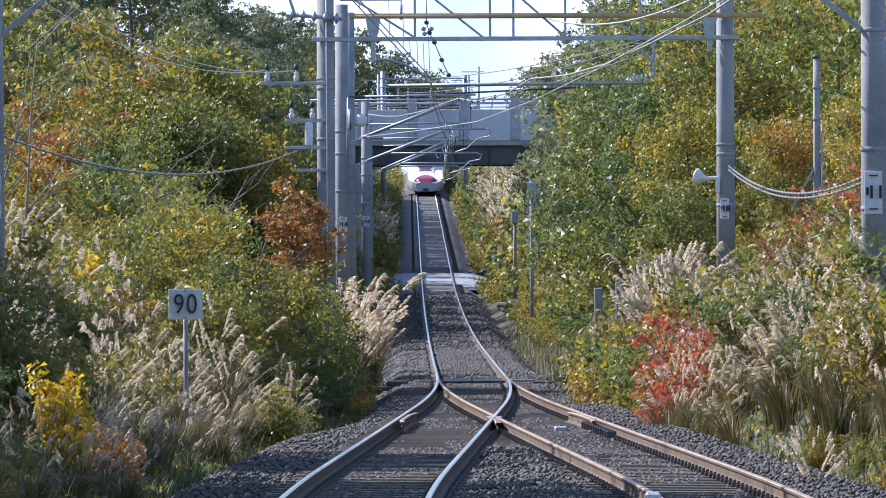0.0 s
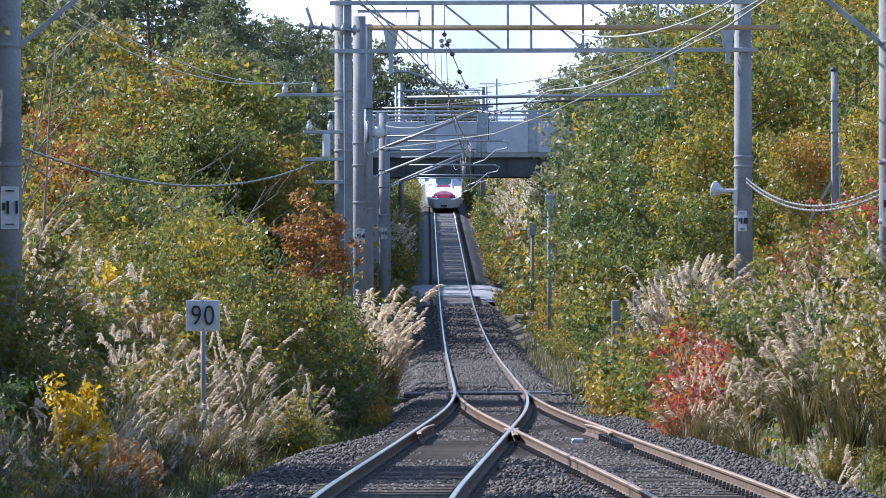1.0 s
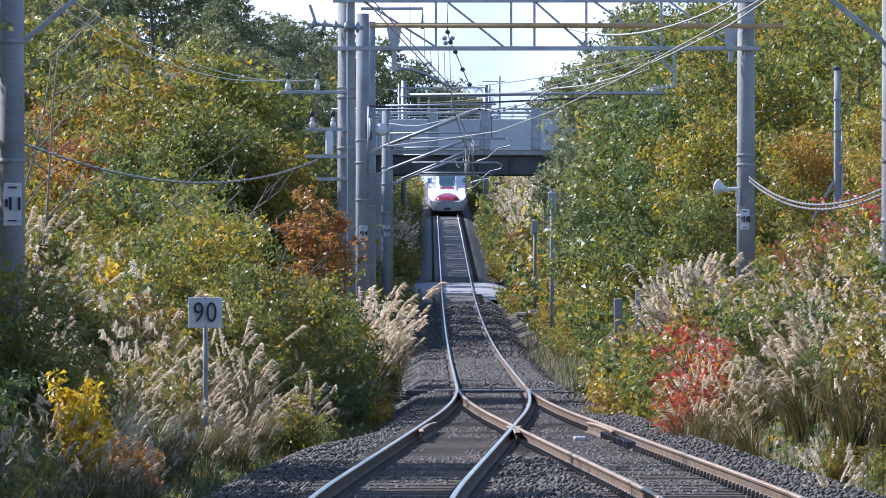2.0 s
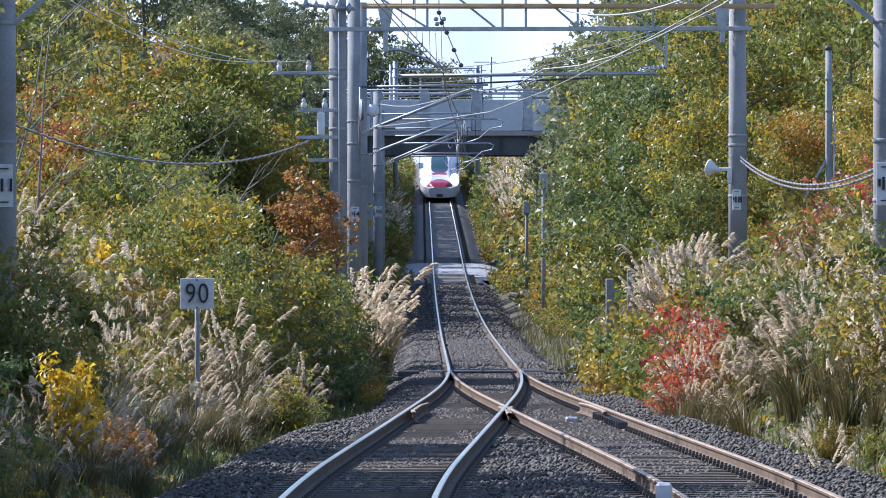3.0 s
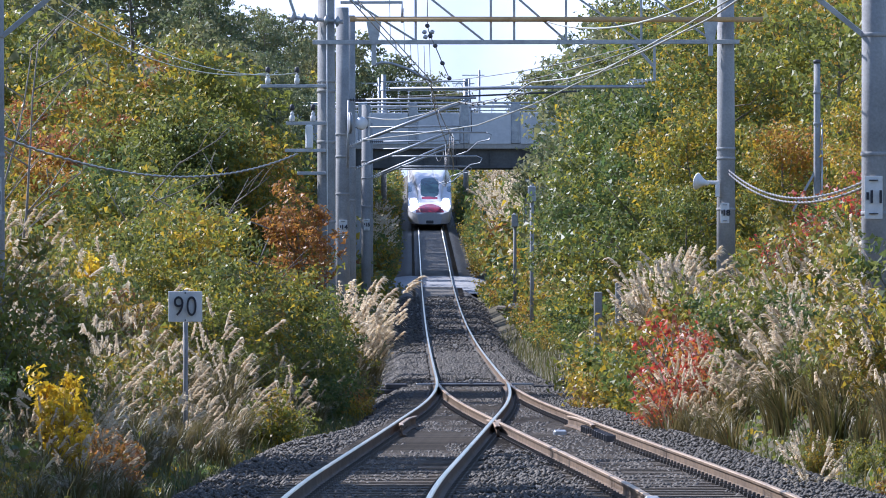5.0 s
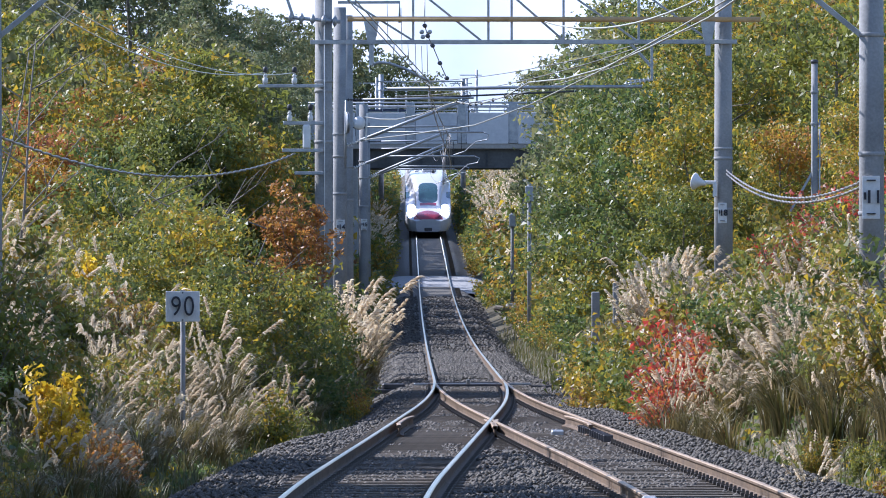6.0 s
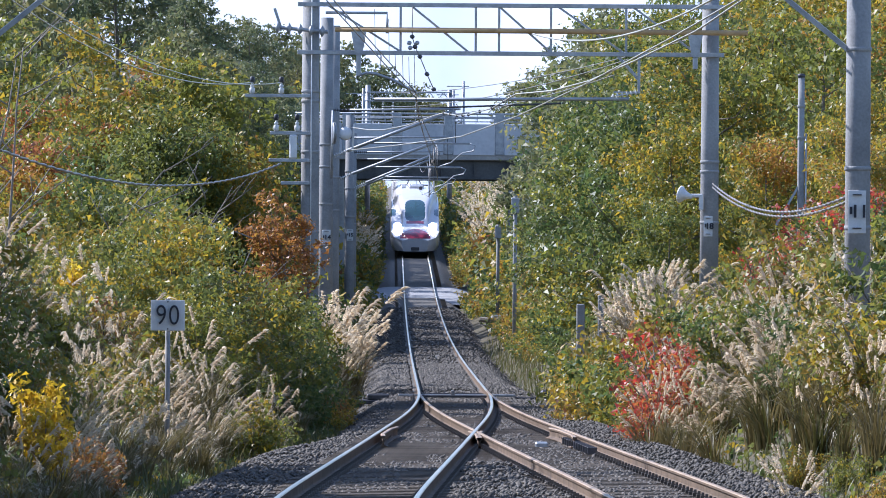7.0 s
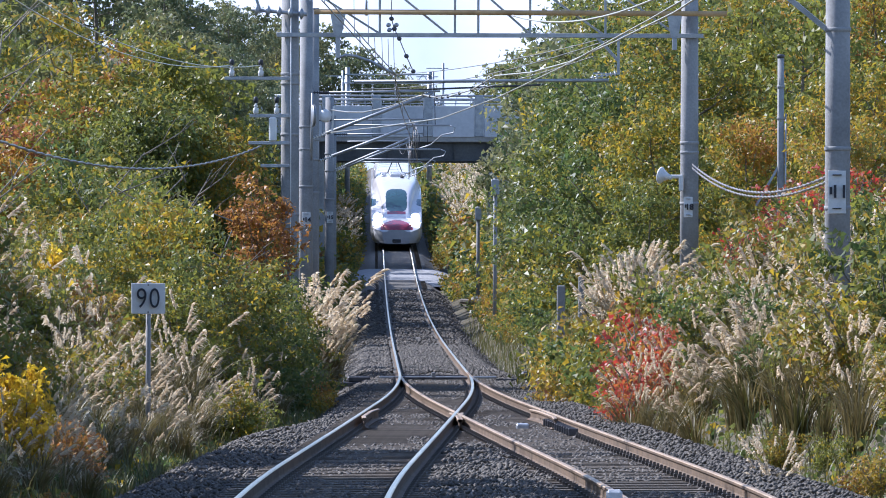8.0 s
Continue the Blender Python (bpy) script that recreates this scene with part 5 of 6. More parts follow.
def pampas_meshes(seed, stalks, height, plume, lean, k=20, wide=0.036, blades=58):
    """A clump of arching blades with feathery plumes on tall stalks."""
    rng = np.random.default_rng(seed)
    s = np.linspace(0, 1, 6)[None, :, None]
    nb = blades
    a = rng.random(nb) * 6.28
    d = np.stack([np.cos(a), np.sin(a), np.zeros(nb)], 1)
    base = d * 0.18 * rng.random((nb, 1))
    L = height * (0.55 + 0.45 * rng.random((nb, 1)))
    reach = (0.25 + 0.5 * rng.random((nb, 1))) * L
    P = base[:, None] + d[:, None] * (reach[:, None] * s**1.8) + np.array([lean, 0, 0]) * L[:, None] * s**2 * 0.5
    P[..., 2] = (L * (s[0, :, 0] * 1.15 - 0.55 * s[0, :, 0] ** 3)[None])
    side = np.stack([-np.sin(a), np.cos(a), np.zeros(nb)], 1)
    V1, F1 = strip_arrays(P, 0.022 + 0.012 * rng.random(nb), side)
    # stalks
    a = rng.random(stalks) * 6.28
    d = np.stack([np.cos(a), np.sin(a), np.zeros(stalks)], 1)
    H = height * (0.6 + 0.65 * rng.random((stalks, 1)))
    tip_off = d * (0.12 + 0.3 * rng.random((stalks, 1))) * H + np.array([lean, 0, 0]) * H * 0.5
    P = d[:, None] * 0.1 + tip_off[:, None] * (0.7 * s**1.6 + 0.3 * s**5)
    P[..., 2] = H * (s - 0.09 * s**6)[0, :, 0][None]
    V2, F2 = strip_arrays(P, np.full(stalks, 0.014), np.tile([1.0, 0, 0], (stalks, 1)))
    V12 = np.concatenate([V1, V2])
    F12 = np.concatenate([F1, F2 + len(V1)])
    # plumes: many fine drooping strands from the top of each stalk
    tip = P[:, -1]
    way = P[:, -1] - P[:, -2]
    way /= np.linalg.norm(way, axis=1, keepdims=True)
    T = np.repeat(tip, k, 0)
    W = np.repeat(way, k, 0)
    q = np.tile(np.linspace(0, 1, k), stalks)[:, None]
    st = T - W * (plume * 0.75) * (1 - q)
    out = rng.normal(0, 1, (len(T), 3))
    out -= W * np.sum(out * W, 1, keepdims=True)
    out /= np.linalg.norm(out, axis=1, keepdims=True)
    out[:, 0] += 0.9 * np.sign(lean) if lean else 0
    ln = plume * (0.5 - 0.18 * q) * (0.7 + 0.6 * rng.random((len(T), 1)))
    u = np.linspace(0, 1, 4)[None, :, None]
    Q = st[:, None] + (W * ln)[:, None] * (u - 0.3 * u**2) + (out * ln * 0.28)[:, None] * u
    Q[..., 2] -= (0.5 * ln) * (np.linspace(0, 1, 4)[None] ** 2)
    sd = np.cross(W, out)
    sd /= np.linalg.norm(sd, axis=1, keepdims=True) + 1e-9
    V3, F3 = strip_arrays(Q, np.full(len(T), wide), sd)
    return V12, F12, V3, F3


def make_tree(name, seed, height, spread, leaf, leaves, mat, label, category="tree", low=0.12):
    t = thing(name, pose(0, 0, 0), label, category, "trees of the cutting" if category == "tree" else "")
    tr, V, F = tree_meshes(seed, height, spread, leaf, leaves, low)
    part("trunk", tr, parent=t)
    part("crown", fast_mesh("crown", V, F, [mat]), parent=t)
    return t


SHRUB_LEAVES = {}


def make_shrub(name, seed, height, spread, leaf, leaves, mat, label):
    t = thing(name, pose(0, 0, 0), label, "shrub", "shrubs of the banks")
    st, V, F = shrub_meshes(seed, height, spread, leaf, leaves)
    part("stem", st, parent=t)
    part("foliage", fast_mesh("foliage", V, F, [mat]), parent=t)
    SHRUB_LEAVES[t.name] = (V, F, mat)
    return t


def make_pampas(seed, stalks, height, plume, lean, label, **more):
    t = thing("pampas_grass", pose(0, 0, 0), label, "pampas grass", "pampas grass clumps")
    V, F, V2, F2 = pampas_meshes(seed, stalks, height, plume, lean, **more)
    part("blades", fast_mesh("blades", V, F, [M_BLADE]), parent=t)
    part("plumes", fast_mesh("plumes", V2, F2, [M_PLUME]), parent=t, label="cream feathery plumes")
    return t


class Planter:
    """Uses the first build of each kind in place, then copies of it."""

    def __init__(self, protos, seed, limit=0):
        self.protos, self.used, self.rng, self.limit, self.later = protos, set(), random.Random(seed), limit, []

    def far(self, key, x, y, scale=1.0):
        """Keep a place for the joined bushes farther off."""
        a = self.rng.uniform(0, 6.28)
        self.later.append((key, x, y, ground_z(x, y) - 0.05, a, scale))

    def join(self, name, label):
        groups = {}
        for key, x, y, z, a, sc in self.later:
            V, F, mat = SHRUB_LEAVES[self.protos[key].name]
            V = V.reshape(-1, 3, 3)[:: 2 if y < 160 else 4 if y < 214 else 6 if y < 280 else 9]
            V = (V.mean(1, keepdims=True) + (V - V.mean(1, keepdims=True)) * (1.2 if y < 160 else 1.55 if y < 214 else 1.8 if y < 280 else 2.2)).reshape(-1, 3)
            F = np.arange(len(V)).reshape(-1, 3)
            c, s = math.cos(a) * sc, math.sin(a) * sc
            W = np.stack([V[:, 0] * c - V[:, 1] * s + x, V[:, 0] * s + V[:, 1] * c + y, V[:, 2] * sc + z], 1)
            groups.setdefault(mat, []).append((W, F))
        Vs, Fs, I, mats, o = [], [], [], [], 0
        for mat, rows in groups.items():
            for W, F in rows:
                Vs.append(W)
                Fs.append(F + o)
                I.append(np.full(len(F), len(mats)))
                o += len(W)
            mats.append(mat)
        tagged(new(name, fast_mesh(name, np.concatenate(Vs), np.concatenate(Fs), mats, np.concatenate(I))), label, "bushes", kind="stuff")

    def clear(self):
        """Takes away the kinds that found no place."""
        kept = {self.protos[k] for k in self.used}
        for ob in {o for o in self.protos.values()} - kept:
            for o in (*ob.children_recursive, ob):
                bpy.data.objects.remove(o)

    def put(self, key, x, y, scale=1.0, sink=0.05, z=None):
        if scale > (1.18 if self.limit else 1.06) and not (self.limit and y > self.limit) and (key[0] + "_tall", key[1]) in self.protos:
            key, scale = (key[0] + "_tall", key[1]), scale * 6.0 / 8.5
        if key[0] in ("mixed", "green", "yellow", "rust") and self.limit and y > self.limit:
            return self.far(key, x, y, scale)
        ob = self.protos[key]
        m = pose(x, y, (ground_z(x, y) if z is None else z) - sink, 0, 0, self.rng.uniform(0, 360)) @ Matrix.Diagonal((scale, scale, scale * self.rng.uniform(0.92, 1.1), 1))
        if key not in self.used:
            self.used.add(key)
            ob.matrix_basis = m
            return ob
        return copy_thing_at(ob, m)


def copy_thing_at(ob, m):
    c = copy_thing(ob, m)
    c.matrix_basis = m
    return c


def build_trees():
    pr = {}
    kinds = (("mixed", L_MIXED, "broadleaf tree turning yellow and orange on the bank"), ("green", L_GREEN, "broadleaf tree still green, with a few yellow leaves"), ("yellow", L_YELLOW, "slender tree with yellow-green autumn leaves"))
    for k, (nm, mat, lab) in enumerate(kinds):
        for v in range(2):
            pr[nm, v] = make_tree("tree", 11 + 7 * k + v, 6.0, 2.3, 0.138, 9800, mat, lab)
            pr[nm + "_tall", v] = make_tree("tree", 31 + 7 * k + v, 8.5, 3.0, 0.15, 13000, mat, lab.replace("broadleaf tree", "tall broadleaf tree").replace("slender", "tall slender"))
    pr["orange", 0] = pr["orange", 1] = make_tree("tree", 66, 6.0, 2.0, 0.13, 10000, L_ORANGE, "tree with orange-red autumn leaves among green ones")
    pr["rust", 0] = make_tree("tree", 61, 6.0, 1.15, 0.115, 3200, L_RUST, "small tree with rust-brown autumn leaves", low=0.55)
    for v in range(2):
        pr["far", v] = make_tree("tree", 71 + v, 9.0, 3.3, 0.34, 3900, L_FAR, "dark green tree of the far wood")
    for k, (nm, mat, lab) in enumerate((("mixed", L_MIXED, "young tree turning yellow on the bank"), ("green", L_GREEN, "young green tree on the bank"), ("yellow", L_YELLOW, "young tree with yellow-green leaves on the bank"), ("orange", L_ORANGE, "young tree with orange-red leaves on the bank"))):
        pr["young_" + nm, 0] = make_tree("tree", 171 + k, 3.0, 1.5, 0.11, 4600, mat, lab)
    P = Planter(pr, 3)
    rng = random.Random(8)
    # left bank, from the front row back; (x, y, height)
    left = [(-4.7, 143.4, 4.6, "mixed"), (-5.9, 143.8, 5.6, "yellow"), (-4.3, 143.0, 3.8, "orange"), (-5.0, 143.9, 5.4, "yellow"), (-6.6, 143.6, 6.3, "mixed"), (-5.4, 146, 5.0, "mixed"), (-8.4, 150, 7.0, "yellow"), (-11.6, 153, 7.5, "mixed"), (-4.3, 156, 4.6, "orange"), (-6.6, 159, 6.6, "yellow"), (-12.8, 168, 8.5, "mixed"), (-10.8, 180, 9.0, "yellow"), (-5.2, 186, 7.2, "mixed"), (-13.5, 188, 9.5, "mixed"), (-8.2, 194, 9.0, "green"), (-7.6, 203, 8.8, "yellow"), (-11.5, 206, 9.5, "green"), (-15.5, 205, 10.0, "mixed")]
    for x, y, h, k in left:
        low = 154 < y < 214 and x > -10.5
        x, h = x - (2.0 if 144 < y < 214 else 0), h * (0.62 if low else 0.85 if y > 144 else 1.0)
        P.put(("far", rng.randrange(2)) if y > 190 else (k, rng.randrange(2)), x, y, h / (9.0 if y > 190 else 6.0))
    # young growth that climbs the left bank
    for i in range(11):
        y = 116 + 3.0 * i
        for x in np.arange(-3.3 if y > 126 else -4.4, -10.5, -1.2):
            x, yy = float(x) + rng.uniform(-0.4, 0.4), y + rng.uniform(-1.2, 1.2)
            h = 2.35 + 0.128 * (yy - 116) + rng.uniform(-0.45, 0.3) - ground_z(x, yy)
            if x < -0.0745 * yy or h < 0.8 or x + 0.5 * h > -0.0185 * yy:
                continue
            k = "orange" if x < -6.4 and 135 < yy < 147 and rng.random() < 0.75 else rng.choices(("mixed", "yellow", "green", "orange"), (4, 3, 3, 0.12) if yy > 126 else (4, 5, 1, 0.5))[0]
            P.put(("young_" + k, 0) if h < 3.6 else (k, rng.randrange(2)), x, yy, h / (3.05 if h < 3.6 else 6.1))
    for x, yy, top, k in ((-4.6, 140.5, 5.2, "mixed"), (-4.3, 142, 4.5, "yellow"), (-5.4, 141.5, 5.6, "mixed")):
        P.put((k, rng.randrange(2)), x, yy, (top - ground_z(x, yy)) / 6.1)
    for x, yy, top, k in ((-3.0, 128, 2.3, "mixed"), (-3.15, 132, 2.4, "yellow"), (-3.2, 137, 2.4, "green"), (-3.45, 125, 2.2, "mixed"), (-3.4, 121, 1.7, "yellow"), (-2.75, 140.5, 1.7, "mixed"), (-2.5, 130, 1.2, "green"), (-2.4, 135, 1.5, "mixed")):
        P.put(("young_" + k, 0), x, yy, (top - ground_z(x, yy)) / 3.05)
    P.put(("rust", 0), -2.6, 133.5, 0.8, 0.1)
    P.put(("rust", 0), -7.0, 166, 1.0)
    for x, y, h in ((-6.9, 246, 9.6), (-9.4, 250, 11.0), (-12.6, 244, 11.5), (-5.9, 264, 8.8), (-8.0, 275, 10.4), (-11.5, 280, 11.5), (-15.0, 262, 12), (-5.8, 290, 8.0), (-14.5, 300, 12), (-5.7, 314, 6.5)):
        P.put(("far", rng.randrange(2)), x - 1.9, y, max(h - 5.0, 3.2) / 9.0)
    # two rows added behind masts and bridge to shade the line
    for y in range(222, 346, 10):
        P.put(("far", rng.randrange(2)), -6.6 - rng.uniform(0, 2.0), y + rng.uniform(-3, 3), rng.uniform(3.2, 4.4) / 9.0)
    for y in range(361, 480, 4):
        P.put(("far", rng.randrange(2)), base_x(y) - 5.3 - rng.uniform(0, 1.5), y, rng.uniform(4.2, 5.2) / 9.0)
    # right bank
    right = [(4.6, 158, 6.2, "green"), (6.5, 156, 6.6, "mixed"), (8.6, 152, 6.0, "yellow"), (10.4, 158, 7.0, "mixed"), (3.7, 170, 5.2, "green"), (5.6, 168, 7.4, "mixed"), (7.6, 168, 7.8, "mixed"), (9.8, 172, 8.2, "yellow"), (12.2, 174, 8.6, "mixed"), (4.3, 184, 6.2, "green"), (6.3, 186, 8.2, "green"), (8.8, 190, 8.6, "mixed"), (4.6, 198, 6.8, "green"), (6.6, 208, 9.0, "green"), (3.9, 214, 4.8, "mixed"), (5.4, 226, 7.6, "green"), (4.7, 244, 5.6, "mixed"), (7.3, 240, 9.0, "green"), (7.2, 146, 3.6, "mixed"), (9.4, 143, 4.0, "yellow"), (4.4, 149, 3.2, "green"), (5.2, 152, 4.4, "yellow"), (8.3, 132, 3.2, "mixed")]
    for x, y, h, k in right:
        P.put(("far", rng.randrange(2)) if y > 220 else (k, rng.randrange(2)), x + (0.9 if x < 6 else 0.3), y, h / (9.0 if y > 220 else 6.0))
    for x, y, h in ((5.6, 268, 6.5), (8.5, 262, 9.5), (7.0, 290, 8.0), (10.5, 300, 10), (6.3, 320, 7.5), (12.5, 240, 11), (16.0, 262, 12)):
        P.put(("far", rng.randrange(2)), x, y, h / 9.0)
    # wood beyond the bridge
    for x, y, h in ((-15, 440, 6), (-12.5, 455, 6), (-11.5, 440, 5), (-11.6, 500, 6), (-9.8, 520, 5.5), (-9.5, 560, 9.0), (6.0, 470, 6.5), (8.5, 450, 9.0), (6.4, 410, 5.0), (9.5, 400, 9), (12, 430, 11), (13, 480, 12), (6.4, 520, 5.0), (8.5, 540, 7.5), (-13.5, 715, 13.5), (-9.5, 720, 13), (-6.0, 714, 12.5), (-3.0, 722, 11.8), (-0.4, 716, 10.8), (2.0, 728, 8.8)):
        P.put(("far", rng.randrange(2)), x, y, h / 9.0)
    # tall trees added out of view on the near left, to shade the ballast
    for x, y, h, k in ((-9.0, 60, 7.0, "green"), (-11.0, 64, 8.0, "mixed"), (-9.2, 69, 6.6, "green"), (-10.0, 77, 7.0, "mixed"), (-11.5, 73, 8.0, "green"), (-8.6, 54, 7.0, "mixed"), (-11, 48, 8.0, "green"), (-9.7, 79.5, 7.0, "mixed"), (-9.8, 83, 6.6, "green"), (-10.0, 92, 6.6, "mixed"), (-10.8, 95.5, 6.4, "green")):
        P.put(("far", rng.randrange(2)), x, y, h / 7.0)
    for x, y, k in ((-10.3, 97, "mixed"), (-10.6, 101.5, "green"), (-10.5, 106, "yellow"), (-10.9, 110.5, "mixed")):
        P.put((k, rng.randrange(2)), x, y, (4.9 - ground_z(x, y)) / 6.0)
    P.clear()
    # leafless pale stems with long slanting limbs in front of the left trees
    twig = material("pale_twig", (0.15, 0.125, 0.10), (0.32, 0.28, 0.23), 0.85, scale=9)
    for k, (x, y, h, lean) in enumerate(((-7.45, 117, 5.0, 0.12), (-7.0, 125, 3.0, 0.75), (-6.4, 124.5, 2.8, 0.85), (-5.6, 126.5, 2.6, 0.65), (-8.3, 122, 4.6, 0.2), (-4.6, 127, 2.6, 0.55))):
        r = random.Random(300 + k)
        t = thing("bare_sapling", pose(x, y, ground_z(x, y)), "thin pale sapling with long bare slanting branches", "sapling")
        stem = [Vector((lean * h * u + 0.08 * math.sin(5 * u + k), 0, h * u - 0.2)) for u in (0, 0.2, 0.4, 0.6, 0.8, 1.0)]
        part("stem", tubes("stem", [(stem, [0.034 * (1 - 0.14 * i) for i in range(6)])], twig, 6), parent=t)
        for i in range(8 if h > 4 else 5):
            b = stem[1 + i % 5] + Vector((0, 0, r.uniform(-0.2, 0.2)))
            ang, ln = r.uniform(0.35, 1.05), r.uniform(0.8, 1.9) * (1 if h > 4 else 0.8)
            way = Vector(((1 if r.random() < 0.78 else -1) * math.cos(ang), r.uniform(-0.4, 0.4), math.sin(ang)))
            pts = [b + way * ln * u + Vector((r.uniform(-0.04, 0.04), 0, 0.12 * u * u)) for u in (0, 0.35, 0.7, 1.0)]
            twigs = [(pts, [0.017, 0.013, 0.009, 0.005])]
            for q in (1, 2):
                e = pts[q] + Vector((r.uniform(-0.1, 0.5), r.uniform(-0.2, 0.2), r.uniform(0.1, 0.5)))
                twigs.append(([pts[q], (pts[q] + e) / 2 + Vector((0, 0, 0.03)), e], [0.008, 0.006, 0.004]))
            part("branch", tubes("branch", twigs, twig, 5), parent=t)


def build_shrubs():
    pr = {}
    kinds = (("mixed", L_SHRUB, "leafy bush with yellowing leaves on the bank"), ("green", L_GREEN, "green leafy bush on the bank"), ("yellow", L_YELLOW, "yellow-green bush on the bank"), ("rust", L_RUST, "bush with rust-brown leaves"))
    for k, (nm, mat, lab) in enumerate(kinds):
        for v in range(2):
            pr[nm, v] = make_shrub("shrub", 111 + 5 * k + v, 1.25, 0.75, 0.092, 1800, mat, lab)
            if nm != "rust":
                pr[nm + "_tall", v] = make_shrub("shrub", 131 + 5 * k + v, 1.77, 1.06, 0.098, 3100, mat, lab.replace("bush", "tall bush"))
    pr["red", 0] = make_shrub("shrub", 151, 1.05, 0.6, 0.075, 800, L_RED, "sumac bush with bright red leaves")
    pr["gold", 0] = make_shrub("shrub", 161, 1.1, 0.36, 0.09, 1500, L_GOLD, "small bush with bright golden-yellow leaves")
    P = Planter(pr, 4, 113)
    rng = random.Random(21)
    # left bank
    y = 70.0
    while y < 150:
        lo = left_x(y) - 2.6 - 0.75 * (1 - sm(102, 116, y))
        for u in np.arange(0.0, 8.6, 1.05):
            x = lo - u + rng.uniform(-0.45, 0.45)
            if abs(x) / y > 0.078 or rng.random() < 0.15:
                continue
            yy = y + rng.uniform(-1.2, 1.2)
            if u < 5 and 74 < yy < 126 and rng.random() < (0.85 if u < 3.2 else 0.55):
                continue
            near = u < 1.6
            if 76 < yy < 100.5 and abs(x / yy + 0.0376) < 0.009:
                s = 0.7
            else:
                s = ((0.85 if 92 < yy < 126 else 0.55) if near else 0.75 + 0.06 * u) * rng.uniform(0.75, 1.2)
            if yy < 92:
                s *= 0.75
            k = rng.choices(("mixed", "green", "yellow", "rust"), (3, 3, 2, 0.7) if u < 3 else (4, 1.5, 4, 0.8))[0]
            P.put((k, rng.randrange(2)), x, yy, s)
        y += 2.3
    # right bank
    y = 66.0
    while y < 158:
        hi = right_x(y) + 2.3 + shoulder(y)
        for u in np.arange(0.0, 6.5, 1.0):
            x = hi + u + rng.uniform(-0.4, 0.4)
            if abs(x) / y > 0.078 or rng.random() < (0.3 if u < 2.6 and y < 112 else 0.25 if u < 3.4 and y < 112 else 0.12):
                continue
            yy = y + rng.uniform(-1.1, 1.1)
            s = ((0.72 if 114 < yy < 150 else 0.42) if u < 0.8 else (0.6 if y < 112 else 0.7) + 0.07 * u) * rng.uniform(0.75, 1.2)
            k = rng.choices(("mixed", "green", "yellow", "rust"), (5, 2, 4, 0.7))[0]
            P.put((k, rng.randrange(2)), x, yy, s)
        y += 2.2
    # along the single line, towards and past the bridge
    for yy in np.arange(152, 470, 5.0):
        for s in (-1, 1):
            for off in (2.75, 3.8, 5.0):
                x = base_x(yy) + s * (off + rng.uniform(-0.3, 0.4)) + (0.5 if s > 0 and yy < 260 else 0)
                if 340 < yy < 362:
                    continue
                if rng.random() < 0.25:
                    continue
                k = rng.choices(("mixed", "green", "yellow"), (2, 5, 1))[0]
                P.put((k, rng.randrange(2)), x, float(yy) + rng.uniform(-4, 4), rng.uniform(0.45, 1.3) * (0.7 if off < 3 else 1.3))
    # close green edge of the far ballast
    for yy in (*np.arange(205, 420, 1.6), *np.arange(420, 690, 3.2)):
        if 322 < yy < 354:
            continue
        off = 2.15 if yy > 300 else 2.7
        for s, more, big in ((-1, 0, 0.6), (1, 0, 0.6), (-1, 0.8, 1.1), (1, 0.8, 1.1)):
            P.far((rng.choice(("green", "green", "mixed")), rng.randrange(2)), base_x(yy) + s * (off + more + rng.uniform(0, 0.35)), float(yy), rng.uniform(0.7, 1.2) * big)
    # the raised left bank and the far end of the line
    for yy in np.arange(214, 660, 6.5):
        for off in (5.2, 6.6, 8.2):
            P.put((rng.choice(("green", "mixed", "green")), rng.randrange(2)), base_x(yy) - off + rng.uniform(-0.6, 0.6), float(yy) + rng.uniform(-3, 3), rng.uniform(1.2, 1.9))
        if yy > 290 and not 343 < yy < 364:
            for off in (3.7, 5.0, 6.6):
                P.put((rng.choice(("green", "mixed")), rng.randrange(2)), base_x(yy) + off + rng.uniform(-0.5, 0.5), float(yy) + rng.uniform(-3, 3), rng.uniform(1.2, 1.9))
        if yy > 470:
            for off in (-3.4, 3.3):
                P.put(("green", rng.randrange(2)), base_x(yy) + off, float(yy), rng.uniform(0.9, 1.4))
    # coloured bushes that stand out
    for x, yy, s in ((3.75, 113, 1.2), (4.15, 114, 1.4), (4.5, 116, 1.6), (4.2, 117.5, 1.6), (3.6, 112, 0.9), (4.7, 114, 1.2)):
        P.put(("red", 0), x, yy, s, -0.2)
    for x, yy, s in ((6.5, 119, 1.15), (7.0, 121, 1.25), (7.5, 120, 1.2), (8.1, 122, 1.2), (6.0, 122, 1.0)):
        P.put(("red", 0), x, yy, s, -0.9)
    # tall bushes round the feet of the near portal
    for x, yy, sc, k in ((5.6, 112.6, 1.5, "yellow"), (6.2, 112.5, 1.6, "mixed"), (6.9, 112, 1.6, "green"), (7.5, 112.5, 1.6, "yellow"), (5.1, 112.4, 1.4, "green"), (6.15, 90, 1.4, "mixed"), (6.6, 91.5, 1.6, "green"), (6.1, 95, 1.15, "mixed"), (6.4, 97, 1.4, "yellow"), (5.9, 103, 1.2, "green"), (6.8, 105, 1.6, "mixed"), (-6.0, 90, 1.5, "yellow"), (-6.6, 91, 1.6, "mixed"), (-5.4, 91, 1.2, "mixed")):
        P.put((k, rng.randrange(2)), x, yy, sc)
